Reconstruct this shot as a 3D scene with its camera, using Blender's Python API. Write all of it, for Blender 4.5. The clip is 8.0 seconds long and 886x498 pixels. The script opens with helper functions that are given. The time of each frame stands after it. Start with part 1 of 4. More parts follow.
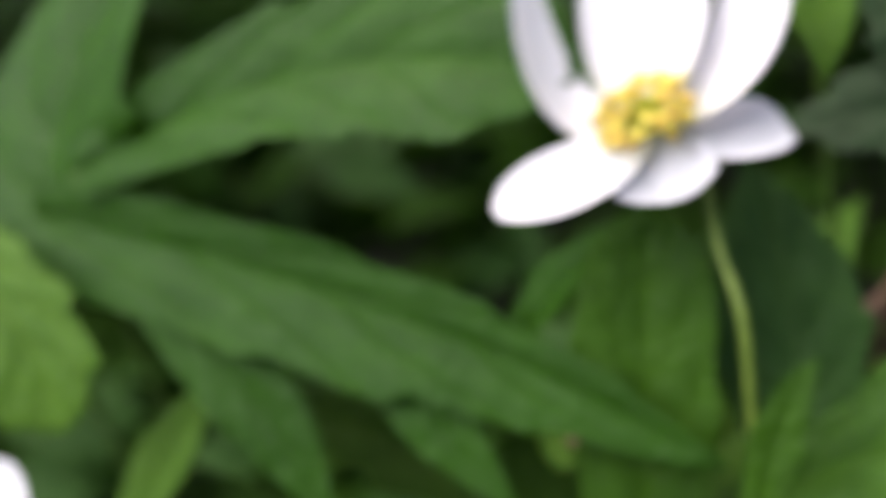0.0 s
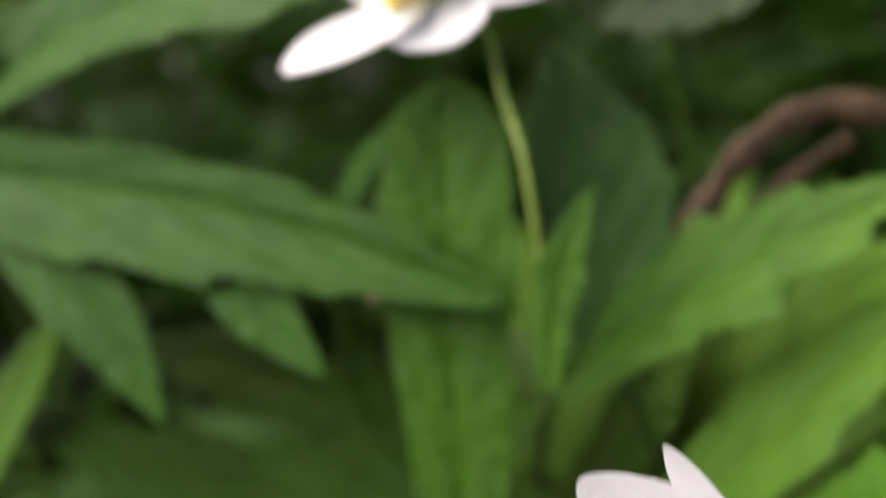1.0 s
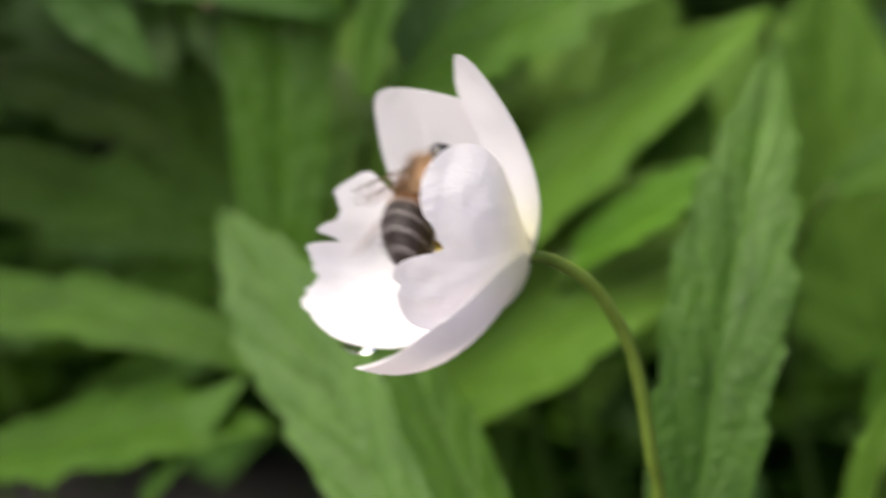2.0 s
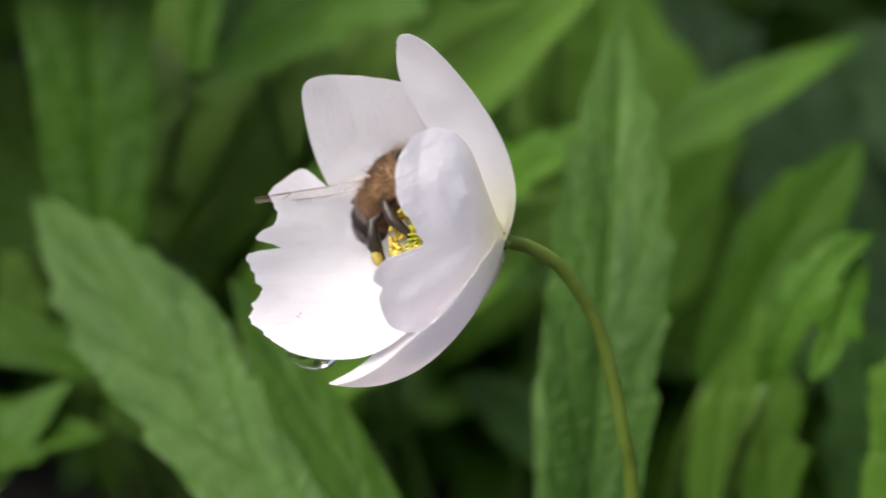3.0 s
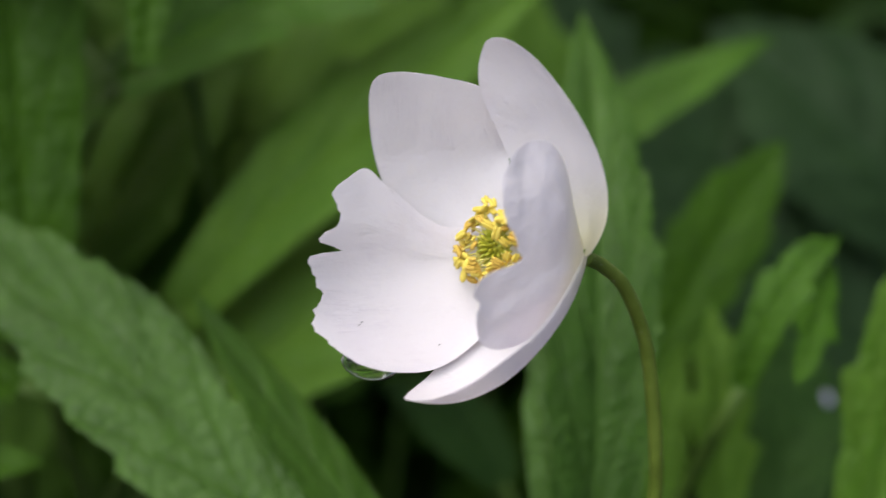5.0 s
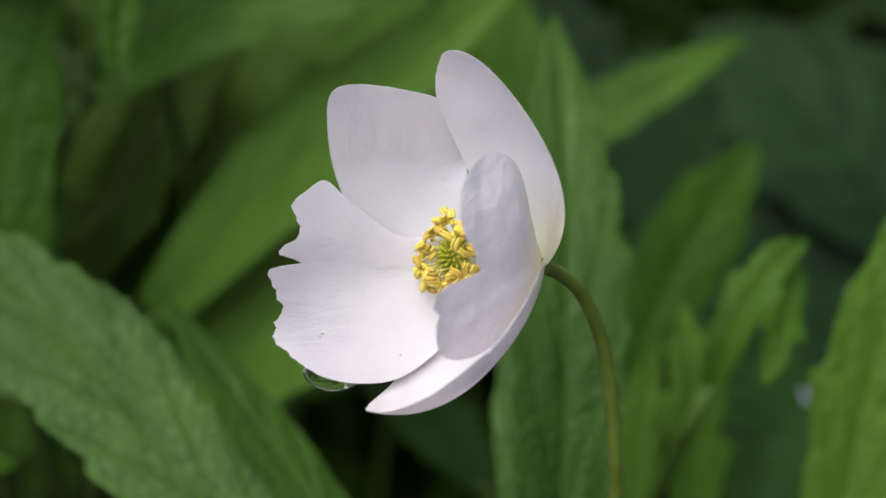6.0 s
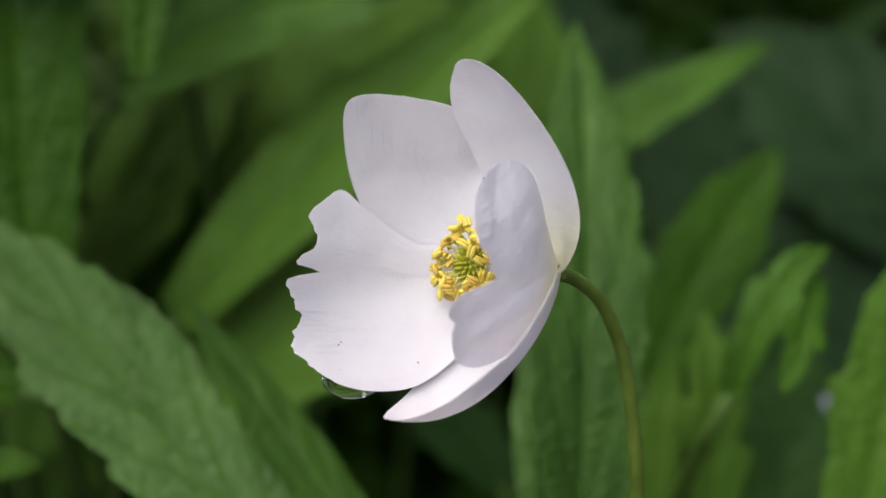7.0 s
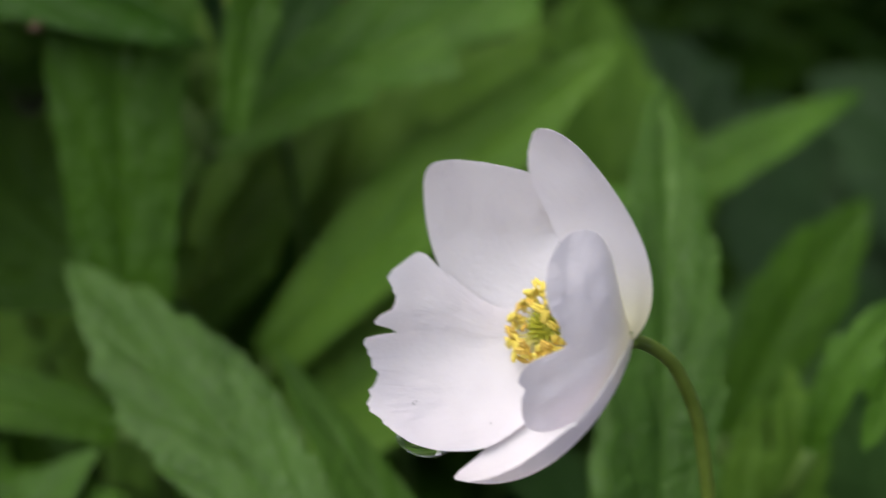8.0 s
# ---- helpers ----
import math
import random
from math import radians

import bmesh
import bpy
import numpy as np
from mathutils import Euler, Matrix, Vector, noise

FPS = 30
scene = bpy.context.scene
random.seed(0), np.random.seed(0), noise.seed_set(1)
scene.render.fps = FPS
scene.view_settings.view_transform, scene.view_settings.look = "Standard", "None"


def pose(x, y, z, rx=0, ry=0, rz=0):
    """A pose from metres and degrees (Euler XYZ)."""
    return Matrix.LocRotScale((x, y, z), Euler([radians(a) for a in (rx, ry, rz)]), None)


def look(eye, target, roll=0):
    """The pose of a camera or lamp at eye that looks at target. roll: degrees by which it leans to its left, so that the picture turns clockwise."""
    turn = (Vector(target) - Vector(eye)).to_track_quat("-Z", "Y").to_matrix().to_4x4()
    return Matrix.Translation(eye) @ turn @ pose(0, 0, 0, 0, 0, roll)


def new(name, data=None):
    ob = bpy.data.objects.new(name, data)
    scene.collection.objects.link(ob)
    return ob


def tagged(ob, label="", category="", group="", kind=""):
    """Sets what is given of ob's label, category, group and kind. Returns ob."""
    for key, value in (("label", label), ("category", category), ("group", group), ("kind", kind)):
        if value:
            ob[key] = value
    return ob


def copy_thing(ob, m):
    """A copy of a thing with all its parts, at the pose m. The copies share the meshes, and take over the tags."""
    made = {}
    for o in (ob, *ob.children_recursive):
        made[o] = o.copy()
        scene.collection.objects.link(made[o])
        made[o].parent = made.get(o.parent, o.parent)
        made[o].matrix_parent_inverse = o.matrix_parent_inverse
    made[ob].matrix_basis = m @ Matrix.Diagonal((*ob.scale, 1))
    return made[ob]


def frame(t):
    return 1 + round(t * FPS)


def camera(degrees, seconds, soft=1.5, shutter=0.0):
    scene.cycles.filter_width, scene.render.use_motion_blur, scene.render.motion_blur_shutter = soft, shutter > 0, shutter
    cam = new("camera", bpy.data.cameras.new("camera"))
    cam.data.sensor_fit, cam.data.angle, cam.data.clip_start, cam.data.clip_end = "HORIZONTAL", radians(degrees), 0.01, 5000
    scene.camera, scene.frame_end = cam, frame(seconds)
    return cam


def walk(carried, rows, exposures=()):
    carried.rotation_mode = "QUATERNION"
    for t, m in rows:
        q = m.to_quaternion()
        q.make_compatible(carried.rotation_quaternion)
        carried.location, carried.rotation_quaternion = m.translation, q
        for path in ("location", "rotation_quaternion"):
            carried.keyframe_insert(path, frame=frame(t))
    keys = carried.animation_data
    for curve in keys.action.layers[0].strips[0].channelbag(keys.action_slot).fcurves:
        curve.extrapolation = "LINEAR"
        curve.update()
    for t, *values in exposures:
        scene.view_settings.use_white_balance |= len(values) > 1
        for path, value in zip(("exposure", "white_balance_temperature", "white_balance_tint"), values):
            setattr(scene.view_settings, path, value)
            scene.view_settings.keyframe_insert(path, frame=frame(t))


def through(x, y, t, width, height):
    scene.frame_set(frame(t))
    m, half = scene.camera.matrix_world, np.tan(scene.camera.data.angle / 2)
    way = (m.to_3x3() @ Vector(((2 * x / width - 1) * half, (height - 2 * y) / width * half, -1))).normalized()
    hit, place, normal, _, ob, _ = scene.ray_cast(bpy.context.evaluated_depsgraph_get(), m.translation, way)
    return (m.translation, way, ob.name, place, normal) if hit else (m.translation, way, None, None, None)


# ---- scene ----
# All lengths below are millimetres in the axes of the stand of plants: u to the right, v up along the lean, d deep into it.
LEAN = radians(25)
U = Vector((1, 0, 0))
V = Vector((0, math.sin(LEAN), math.cos(LEAN)))
DEEP_AXIS = Vector((0, math.cos(LEAN), -math.sin(LEAN)))
HOME = Vector((0, 0, 0.30))


def turn(u, v, d):
    return U * u + V * v + DEEP_AXIS * d


def bed(u, v, d):
    return HOME + turn(u, v, d) * 0.001


# ---- camera ----
cam = camera(40, 8.0, soft=1.5, shutter=0.5)
cam.data.dof.use_dof = True
cam.data.dof.focus_distance = 0.107
cam.data.dof.aperture_fstop = 14.0
PATH = [
    (0, pose(-0.0015, 0.0188, 0.3700, 66.88, 8.52, 24.11)),
    (0.2, pose(0.0116, 0.0179, 0.3679, 67.91, 9.36, 23.22)),
    (0.5, pose(0.0332, 0.0267, 0.3561, 69.80, 11.88, 26.08)),
    (0.8, pose(0.0329, 0.0198, 0.3297, 74.59, 11.88, 25.18)),
    (1, pose(0.0334, 0.0128, 0.3211, 74.91, 11.28, 25.09)),
    (1.2, pose(0.0360, 0.0072, 0.3159, 73.57, 10.47, 25.05)),
    (1.5, pose(0.0408, 0.0017, 0.3116, 70.71, 9.11, 25.23)),
    (1.7, pose(0.0444, -0.0024, 0.3057, 70.10, 7.79, 24.39)),
    (1.8, pose(0.0458, -0.0028, 0.3030, 69.48, 6.93, 23.34)),
    (2, pose(0.0463, -0.0017, 0.2997, 68.34, 5.15, 21.07)),
    (2.2, pose(0.0425, 0.0015, 0.2996, 67.39, 3.55, 18.38)),
    (3.3, pose(0.0094, -0.0018, 0.2995, 65.77, 0.94, 2.38)),
    (3.5, pose(-0.0000, 0.0000, 0.3000, 65.00, 0.00, -0.00)),
    (4, pose(-0.0051, 0.0037, 0.3003, 64.94, -0.44, -1.02)),
    (4.2, pose(-0.0067, 0.0055, 0.3026, 64.32, -0.84, -1.70)),
    (4.3, pose(-0.0070, 0.0062, 0.3024, 64.33, -1.15, -2.05)),
    (4.5, pose(-0.0063, 0.0058, 0.3006, 65.27, -1.71, -2.31)),
    (5, pose(-0.0050, 0.0048, 0.3010, 65.09, -2.02, -3.05)),
    (5.2, pose(-0.0008, 0.0045, 0.3022, 65.01, -1.51, -2.92)),
    (6.5, pose(-0.0014, 0.0040, 0.3029, 64.65, -2.14, -3.12)),
    (7, pose(-0.0010, 0.0034, 0.3035, 64.84, -1.74, -2.01)),
    (7.5, pose(0.0004, 0.0028, 0.3053, 65.19, -1.69, -1.31)),
    (8, pose(0.0016, 0.0013, 0.3081, 66.13, -0.13, 2.52)),
]
walk(cam, PATH, exposures=((0, 0.86, 6400, 11), (0.6, 0.86, 6600, 10), (1.0, 1.05, 7000, 9), (2.2, 0.88, 7000, 9), (3.5, 0.47, 6450, 10), (4.5, 0.30, 6400, 11), (5.2, 0.16, 6400, 11), (6.5, 0.14, 6400, 11), (8, 0.14, 6400, 11)))

# ---- light ----
world = bpy.data.worlds.new("sky")
scene.world = world
world.use_nodes = True
wn = world.node_tree.nodes
sky = wn.new("ShaderNodeTexSky")
sky.sky_type = "NISHITA"
sky.sun_disc = False
sky.dust_density, sky.air_density = 6.0, 0.8
sky.sun_elevation, sky.sun_rotation = radians(62), radians(-40)
world.node_tree.links.new(sky.outputs[0], wn["Background"].inputs[0])
wn["Background"].inputs[1].default_value = 0.13
sun = new("sun", bpy.data.lights.new("sun", "SUN"))
sun.data.energy, sun.data.angle, sun.data.color = 3.2, radians(65), (1.0, 0.965, 0.92)
sun.matrix_world = look((-0.60, -0.52, 1.05), (0, 0, 0))


# ---- materials ----
def nodes_of(name):
    m = bpy.data.materials.new(name)
    m.use_nodes = True
    nt = m.node_tree
    return m, nt, nt.nodes["Principled BSDF"]


def math_node(nt, op, a, b=None):
    n = nt.nodes.new("ShaderNodeMath")
    n.operation = op
    for i, x in enumerate((a, b)):
        if x is None:
            continue
        if isinstance(x, (int, float)):
            n.inputs[i].default_value = x
        else:
            nt.links.new(x, n.inputs[i])
    return n.outputs[0]


def mix(nt, fac, a, b, kind="MIX"):
    n = nt.nodes.new("ShaderNodeMix")
    n.data_type, n.blend_type = "RGBA", kind
    for i, x in ((0, fac), (6, a), (7, b)):
        if isinstance(x, (int, float)):
            n.inputs[i].default_value = x
        elif isinstance(x, tuple):
            n.inputs[i].default_value = (*x, 1)
        else:
            nt.links.new(x, n.inputs[i])
    return n.outputs[2]


def noise_node(nt, scale, detail=3, kind="Object", rough=0.55):
    c = nt.nodes.new("ShaderNodeTexCoord")
    n = nt.nodes.new("ShaderNodeTexNoise")
    n.inputs["Scale"].default_value, n.inputs["Detail"].default_value, n.inputs["Roughness"].default_value = scale, detail, rough
    nt.links.new(c.outputs[kind], n.inputs["Vector"])
    return n.outputs[0]


def ramp(nt, x, lo, hi):
    n = nt.nodes.new("ShaderNodeMapRange")
    n.interpolation_type = "SMOOTHSTEP"
    n.inputs[1].default_value, n.inputs[2].default_value = lo, hi
    nt.links.new(x, n.inputs[0])
    return n.outputs[0]


def bump(nt, bsdf, height, strength, distance):
    n = nt.nodes.new("ShaderNodeBump")
    n.inputs["Strength"].default_value, n.inputs["Distance"].default_value = strength, distance
    nt.links.new(height, n.inputs["Height"])
    nt.links.new(n.outputs[0], bsdf.inputs["Normal"])
    return n.outputs[0]


def thin(nt, bsdf, colour, share):
    """Lets some light through a thin leaf or petal."""
    tr = nt.nodes.new("ShaderNodeBsdfTranslucent")
    ms = nt.nodes.new("ShaderNodeMixShader")
    ms.inputs[0].default_value = share
    if isinstance(colour, tuple):
        tr.inputs[0].default_value = (*colour, 1)
    else:
        nt.links.new(colour, tr.inputs[0])
    nt.links.new(bsdf.outputs[0], ms.inputs[1])
    nt.links.new(tr.outputs[0], ms.inputs[2])
    nt.links.new(ms.outputs[0], nt.nodes["Material Output"].inputs[0])


def uv_parts(nt):
    c = nt.nodes.new("ShaderNodeTexCoord")
    s = nt.nodes.new("ShaderNodeSeparateXYZ")
    nt.links.new(c.outputs["UV"], s.inputs[0])
    across = math_node(nt, "ABSOLUTE", math_node(nt, "SUBTRACT", s.outputs[1], 0.5))
    return s.outputs[0], s.outputs[1], across


def leaf_material(name, dark, light, rough=0.45, through=0.3, gloss=0.18):
    m, nt, b = nodes_of(name)
    s, w, a = uv_parts(nt)
    info = nt.nodes.new("ShaderNodeObjectInfo")
    blotch = ramp(nt, noise_node(nt, 70, 4), 0.3, 0.7)
    fine = noise_node(nt, 900, 3)
    k = math_node(nt, "ADD", math_node(nt, "MULTIPLY", blotch, 0.65), math_node(nt, "MULTIPLY", info.outputs["Random"], 0.35))
    base = mix(nt, k, dark, light)
    base = mix(nt, math_node(nt, "MULTIPLY", ramp(nt, fine, 0.4, 0.8), 0.2), base, tuple(c * 0.6 for c in dark))
    # soft streaks that run out along the lobe
    uvc = nt.nodes.new("ShaderNodeTexCoord")
    mp = nt.nodes.new("ShaderNodeMapping")
    mp.inputs["Scale"].default_value = (3.0, 12.0, 1.0)
    nt.links.new(uvc.outputs["UV"], mp.inputs[0])
    fan = nt.nodes.new("ShaderNodeTexNoise")
    fan.inputs["Scale"].default_value, fan.inputs["Detail"].default_value, fan.inputs["Distortion"].default_value = 1.0, 3, 0.6
    nt.links.new(mp.outputs[0], fan.inputs["Vector"])
    base = mix(nt, math_node(nt, "MULTIPLY", ramp(nt, fan.outputs[0], 0.5, 0.75), 0.35), base, tuple(light[i] * (1.35, 1.25, 1.7)[i] for i in range(3)))
    base = mix(nt, math_node(nt, "MULTIPLY", math_node(nt, "SUBTRACT", 1.0, ramp(nt, fan.outputs[0], 0.28, 0.45)), 0.35), base, tuple(c * 0.65 for c in dark))
    # midrib, slanting side veins and a fine net between them
    rib = math_node(nt, "SUBTRACT", 1.0, ramp(nt, a, 0.006, 0.026))
    slant = math_node(nt, "FRACT", math_node(nt, "ADD", math_node(nt, "MULTIPLY", math_node(nt, "SUBTRACT", s, math_node(nt, "MULTIPLY", a, 0.6)), 5.0), 3.0))
    panel = math_node(nt, "ABSOLUTE", math_node(nt, "SUBTRACT", slant, 0.5))
    vein = ramp(nt, panel, 0.42, 0.5)
    net = nt.nodes.new("ShaderNodeTexVoronoi")
    net.feature = "DISTANCE_TO_EDGE"
    net.inputs["Scale"].default_value = 420
    nt.links.new(uvc.outputs["Object"], net.inputs["Vector"])
    mesh_line = math_node(nt, "SUBTRACT", 1.0, ramp(nt, net.outputs[0], 0.0, 0.16))
    lines = math_node(nt, "MAXIMUM", rib, math_node(nt, "MAXIMUM", math_node(nt, "MULTIPLY", vein, 0.7), math_node(nt, "MULTIPLY", mesh_line, 0.25)))
    base = mix(nt, math_node(nt, "MULTIPLY", lines, 0.5), base, tuple(light[i] * (1.6, 1.45, 2.0)[i] for i in range(3)))
    nt.links.new(base, b.inputs["Base Color"])
    nt.links.new(math_node(nt, "ADD", rough - 0.08, math_node(nt, "MULTIPLY", noise_node(nt, 160, 3), 0.16)), b.inputs["Roughness"])
    b.inputs["Specular IOR Level"].default_value = gloss
    h = math_node(nt, "SUBTRACT", math_node(nt, "ADD", math_node(nt, "MULTIPLY", noise_node(nt, 200, 3), 1.0), math_node(nt, "MULTIPLY", noise_node(nt, 60, 2), 1.6)), lines)
    bump(nt, b, h, 0.6, 0.0012)
    thin(nt, b, mix(nt, 0.5, base, tuple(c * 1.4 for c in light)), through)
    return m


GREEN = leaf_material("leaf_green", (0.0357, 0.1035, 0.0049), (0.0734, 0.1831, 0.0128))
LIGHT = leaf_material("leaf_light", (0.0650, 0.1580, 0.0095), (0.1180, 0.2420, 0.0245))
MID = leaf_material("leaf_mid", (0.0290, 0.0838, 0.0028), (0.0562, 0.1437, 0.0059))
BRIGHT = leaf_material("leaf_bright", (0.0598, 0.1492, 0.0064), (0.1034, 0.2181, 0.0160))
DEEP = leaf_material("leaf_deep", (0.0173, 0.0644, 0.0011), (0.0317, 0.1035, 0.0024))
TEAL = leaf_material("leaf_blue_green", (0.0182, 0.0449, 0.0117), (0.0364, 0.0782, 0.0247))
# deep shade put into the colour: darker, almost glossless leaf green
DEEP_SHADE = leaf_material("leaf_deep_shade", (0.0144, 0.0416, 0.0030), (0.0272, 0.0656, 0.0050), gloss=0.05)
QUILT = leaf_material("leaf_quilted", (0.0365, 0.0960, 0.0085), (0.0720, 0.1680, 0.0190), gloss=0.26)
# muted leaf green with shade put into its colour
SHADE = leaf_material("leaf_shade", (0.028, 0.08, 0.012), (0.055, 0.125, 0.022))


def petal_material():
    m, nt, b = nodes_of("petal_white")
    s, w, a = uv_parts(nt)
    c = nt.nodes.new("ShaderNodeTexCoord")
    mp = nt.nodes.new("ShaderNodeMapping")
    mp.inputs["Scale"].default_value = (10.0, 48.0, 1.0)
    nt.links.new(c.outputs["UV"], mp.inputs[0])
    streak = nt.nodes.new("ShaderNodeTexNoise")
    streak.inputs["Scale"].default_value, streak.inputs["Detail"].default_value, streak.inputs["Distortion"].default_value = 1.0, 4, 1.1
    nt.links.new(mp.outputs[0], streak.inputs["Vector"])
    patch = ramp(nt, noise_node(nt, 230, 2), 0.42, 0.66)
    outer = math_node(nt, "MULTIPLY", ramp(nt, s, 0.35, 0.9), patch)
    line = math_node(nt, "MULTIPLY", ramp(nt, streak.outputs[0], 0.52, 0.7), outer)
    base = mix(nt, math_node(nt, "MULTIPLY", line, 0.3), (0.91, 0.885, 0.925), (0.60, 0.57, 0.70))
    base = mix(nt, math_node(nt, "MULTIPLY", ramp(nt, noise_node(nt, 120, 2), 0.45, 0.75), 0.3), base, (0.80, 0.775, 0.875))
    base = mix(nt, math_node(nt, "MULTIPLY", math_node(nt, "SUBTRACT", 1.0, ramp(nt, s, 0.04, 0.42)), 0.75), base, (0.74, 0.73, 0.42))
    base = mix(nt, math_node(nt, "MULTIPLY", ramp(nt, noise_node(nt, 1500, 3), 0.55, 0.75), 0.14), base, (0.66, 0.63, 0.68))
    nt.links.new(base, b.inputs["Base Color"])
    b.inputs["Roughness"].default_value = 0.6
    h = math_node(nt, "ADD", math_node(nt, "MULTIPLY", math_node(nt, "MULTIPLY", streak.outputs[0], math_node(nt, "ADD", math_node(nt, "MULTIPLY", patch, ramp(nt, s, 0.3, 0.8)), 0.25)), 1.1), math_node(nt, "ADD", math_node(nt, "MULTIPLY", noise_node(nt, 420, 3), 1.1), math_node(nt, "MULTIPLY", noise_node(nt, 2200, 3), 0.6)))
    bump(nt, b, h, 0.6, 0.00027)
    thin(nt, b, (0.91, 0.885, 0.905), 0.48)
    return m


def plain(name, dark, light, scale, rough, bumpy=0.0, metal=0.0, through=0.0):
    m, nt, b = nodes_of(name)
    n = noise_node(nt, scale, 4)
    base = mix(nt, ramp(nt, n, 0.3, 0.7), dark, light)
    nt.links.new(base, b.inputs["Base Color"])
    b.inputs["Roughness"].default_value = rough
    if bumpy:
        bump(nt, b, n, 0.5, bumpy)
    if through:
        thin(nt, b, light, through)
    return m


PETAL = petal_material()
STALK = plain("stalk_green", (0.115, 0.175, 0.016), (0.165, 0.235, 0.03), 400, 0.5, 0.0002)
ANTHER = plain("anther_yellow", (0.66, 0.47, 0.03), (0.90, 0.80, 0.17), 1800, 0.6, 0.0001)
ANTHER_RIPE = plain("anther_ripe", (0.42, 0.20, 0.03), (0.86, 0.66, 0.10), 2200, 0.7, 0.0001)
HAIR = plain("white_down", (0.75, 0.75, 0.74), (0.85, 0.85, 0.84), 900, 0.6)
FILAMENT = plain("filament_pale", (0.72, 0.66, 0.14), (0.82, 0.78, 0.28), 700, 0.5)
PISTIL = plain("pistil_green", (0.30, 0.34, 0.02), (0.50, 0.48, 0.04), 900, 0.5, 0.0001)
LEAF_STALK = plain("leaf_stalk_green", (0.045, 0.10, 0.007), (0.075, 0.145, 0.014), 300, 0.6, 0.0002)
# near-black: the shade between the plants is put into the soil colour
SOIL = plain("soil", (0.006, 0.005, 0.004), (0.02, 0.016, 0.011), 60, 0.9, 0.004)
DRY = plain("dry_brown", (0.06, 0.028, 0.011), (0.11, 0.056, 0.023), 200, 0.7, 0.0005)
SPECK = plain("speck_dark", (0.01, 0.01, 0.01), (0.03, 0.025, 0.02), 900, 0.6)
LILAC = plain("petal_pale_blue", (0.34, 0.36, 0.52), (0.50, 0.50, 0.64), 300, 0.5, through=0.2)


def clear_material(name, colour, rough, share):
    m, nt, b = nodes_of(name)
    b.inputs["Base Color"].default_value = (*colour, 1)
    b.inputs["Roughness"].default_value = rough
    b.inputs["Transmission Weight"].default_value = share
    b.inputs["IOR"].default_value = 1.33
    return m


WATER = clear_material("water", (1, 1, 1), 0.0, 1.0)


# ---- mesh helpers ----
def part(name, bm, material, parent, label="", smooth=True):
    me = bpy.data.meshes.new(name)
    bm.to_mesh(me)
    bm.free()
    for m in material if isinstance(material, (list, tuple)) else [material]:
        me.materials.append(m)
    if smooth:
        for p in me.polygons:
            p.use_smooth = True
    ob = new(name, me)
    ob.parent = parent
    if label:
        ob["label"] = label
    return ob


def thing(name, place, label, category, group="", kind=""):
    ob = new(name)
    ob.empty_display_size = 0.005
    ob.location = place
    return tagged(ob, label, category, group, kind)


def sheet(bm, rows, uvs, thick, normals=None):
    """A grid of points as a sheet with two faces and a closed rim."""
    uv = bm.loops.layers.uv.verify()
    ns, nw = len(rows), len(rows[0])
    layers = []
    for side in (0.5, -0.5):
        layer = []
        for i in range(ns):
            line = []
            for j in range(nw):
                a = rows[min(i + 1, ns - 1)][j] - rows[max(i - 1, 0)][j]
                b = rows[i][min(j + 1, nw - 1)] - rows[i][max(j - 1, 0)]
                n = a.cross(b)
                n = n.normalized() if n.length > 1e-12 else Vector((0, 0, 1))
                edge = min(1.0, 0.2 + 2.4 * min(j, nw - 1 - j) / nw, 0.2 + 2.4 * (ns - 1 - i) / ns)
                line.append(bm.verts.new(rows[i][j] + n * (thick * side * edge)))
            layer.append(line)
        layers.append(layer)

    def face(vs, keys):
        if len(set(vs)) < 3:
            return
        try:
            f = bm.faces.new(vs)
        except ValueError:
            return
        if keys[0] == keys[1]:
            for e in f.edges:
                e.smooth = False
        for l, k in zip(f.loops, keys):
            l[uv].uv = uvs[k[0]][k[1]]

    for n, layer in enumerate(layers):
        for i in range(ns - 1):
            for j in range(nw - 1):
                keys = [(i, j), (i + 1, j), (i + 1, j + 1), (i, j + 1)]
                if n:
                    keys.reverse()
                face([layer[a][b] for a, b in keys], keys)
    ring = [(i, 0) for i in range(ns)] + [(ns - 1, j) for j in range(1, nw)] + [(i, nw - 1) for i in range(ns - 2, -1, -1)] + [(0, j) for j in range(nw - 2, 0, -1)]
    for p, q in zip(ring, ring[1:] + ring[:1]):
        face([layers[0][p[0]][p[1]], layers[1][p[0]][p[1]], layers[1][q[0]][q[1]], layers[0][q[0]][q[1]]][::-1], [p, p, q, q][::-1])


def bezier(p, t):
    if len(p) == 3:
        return p[0] * (1 - t) ** 2 + p[1] * (2 * t * (1 - t)) + p[2] * t * t
    return p[0] * (1 - t) ** 3 + p[1] * (3 * t * (1 - t) ** 2) + p[2] * (3 * t * t * (1 - t)) + p[3] * t ** 3


def slope(p, t):
    return (bezier(p, min(1, t + 0.01)) - bezier(p, max(0, t - 0.01))).normalized()


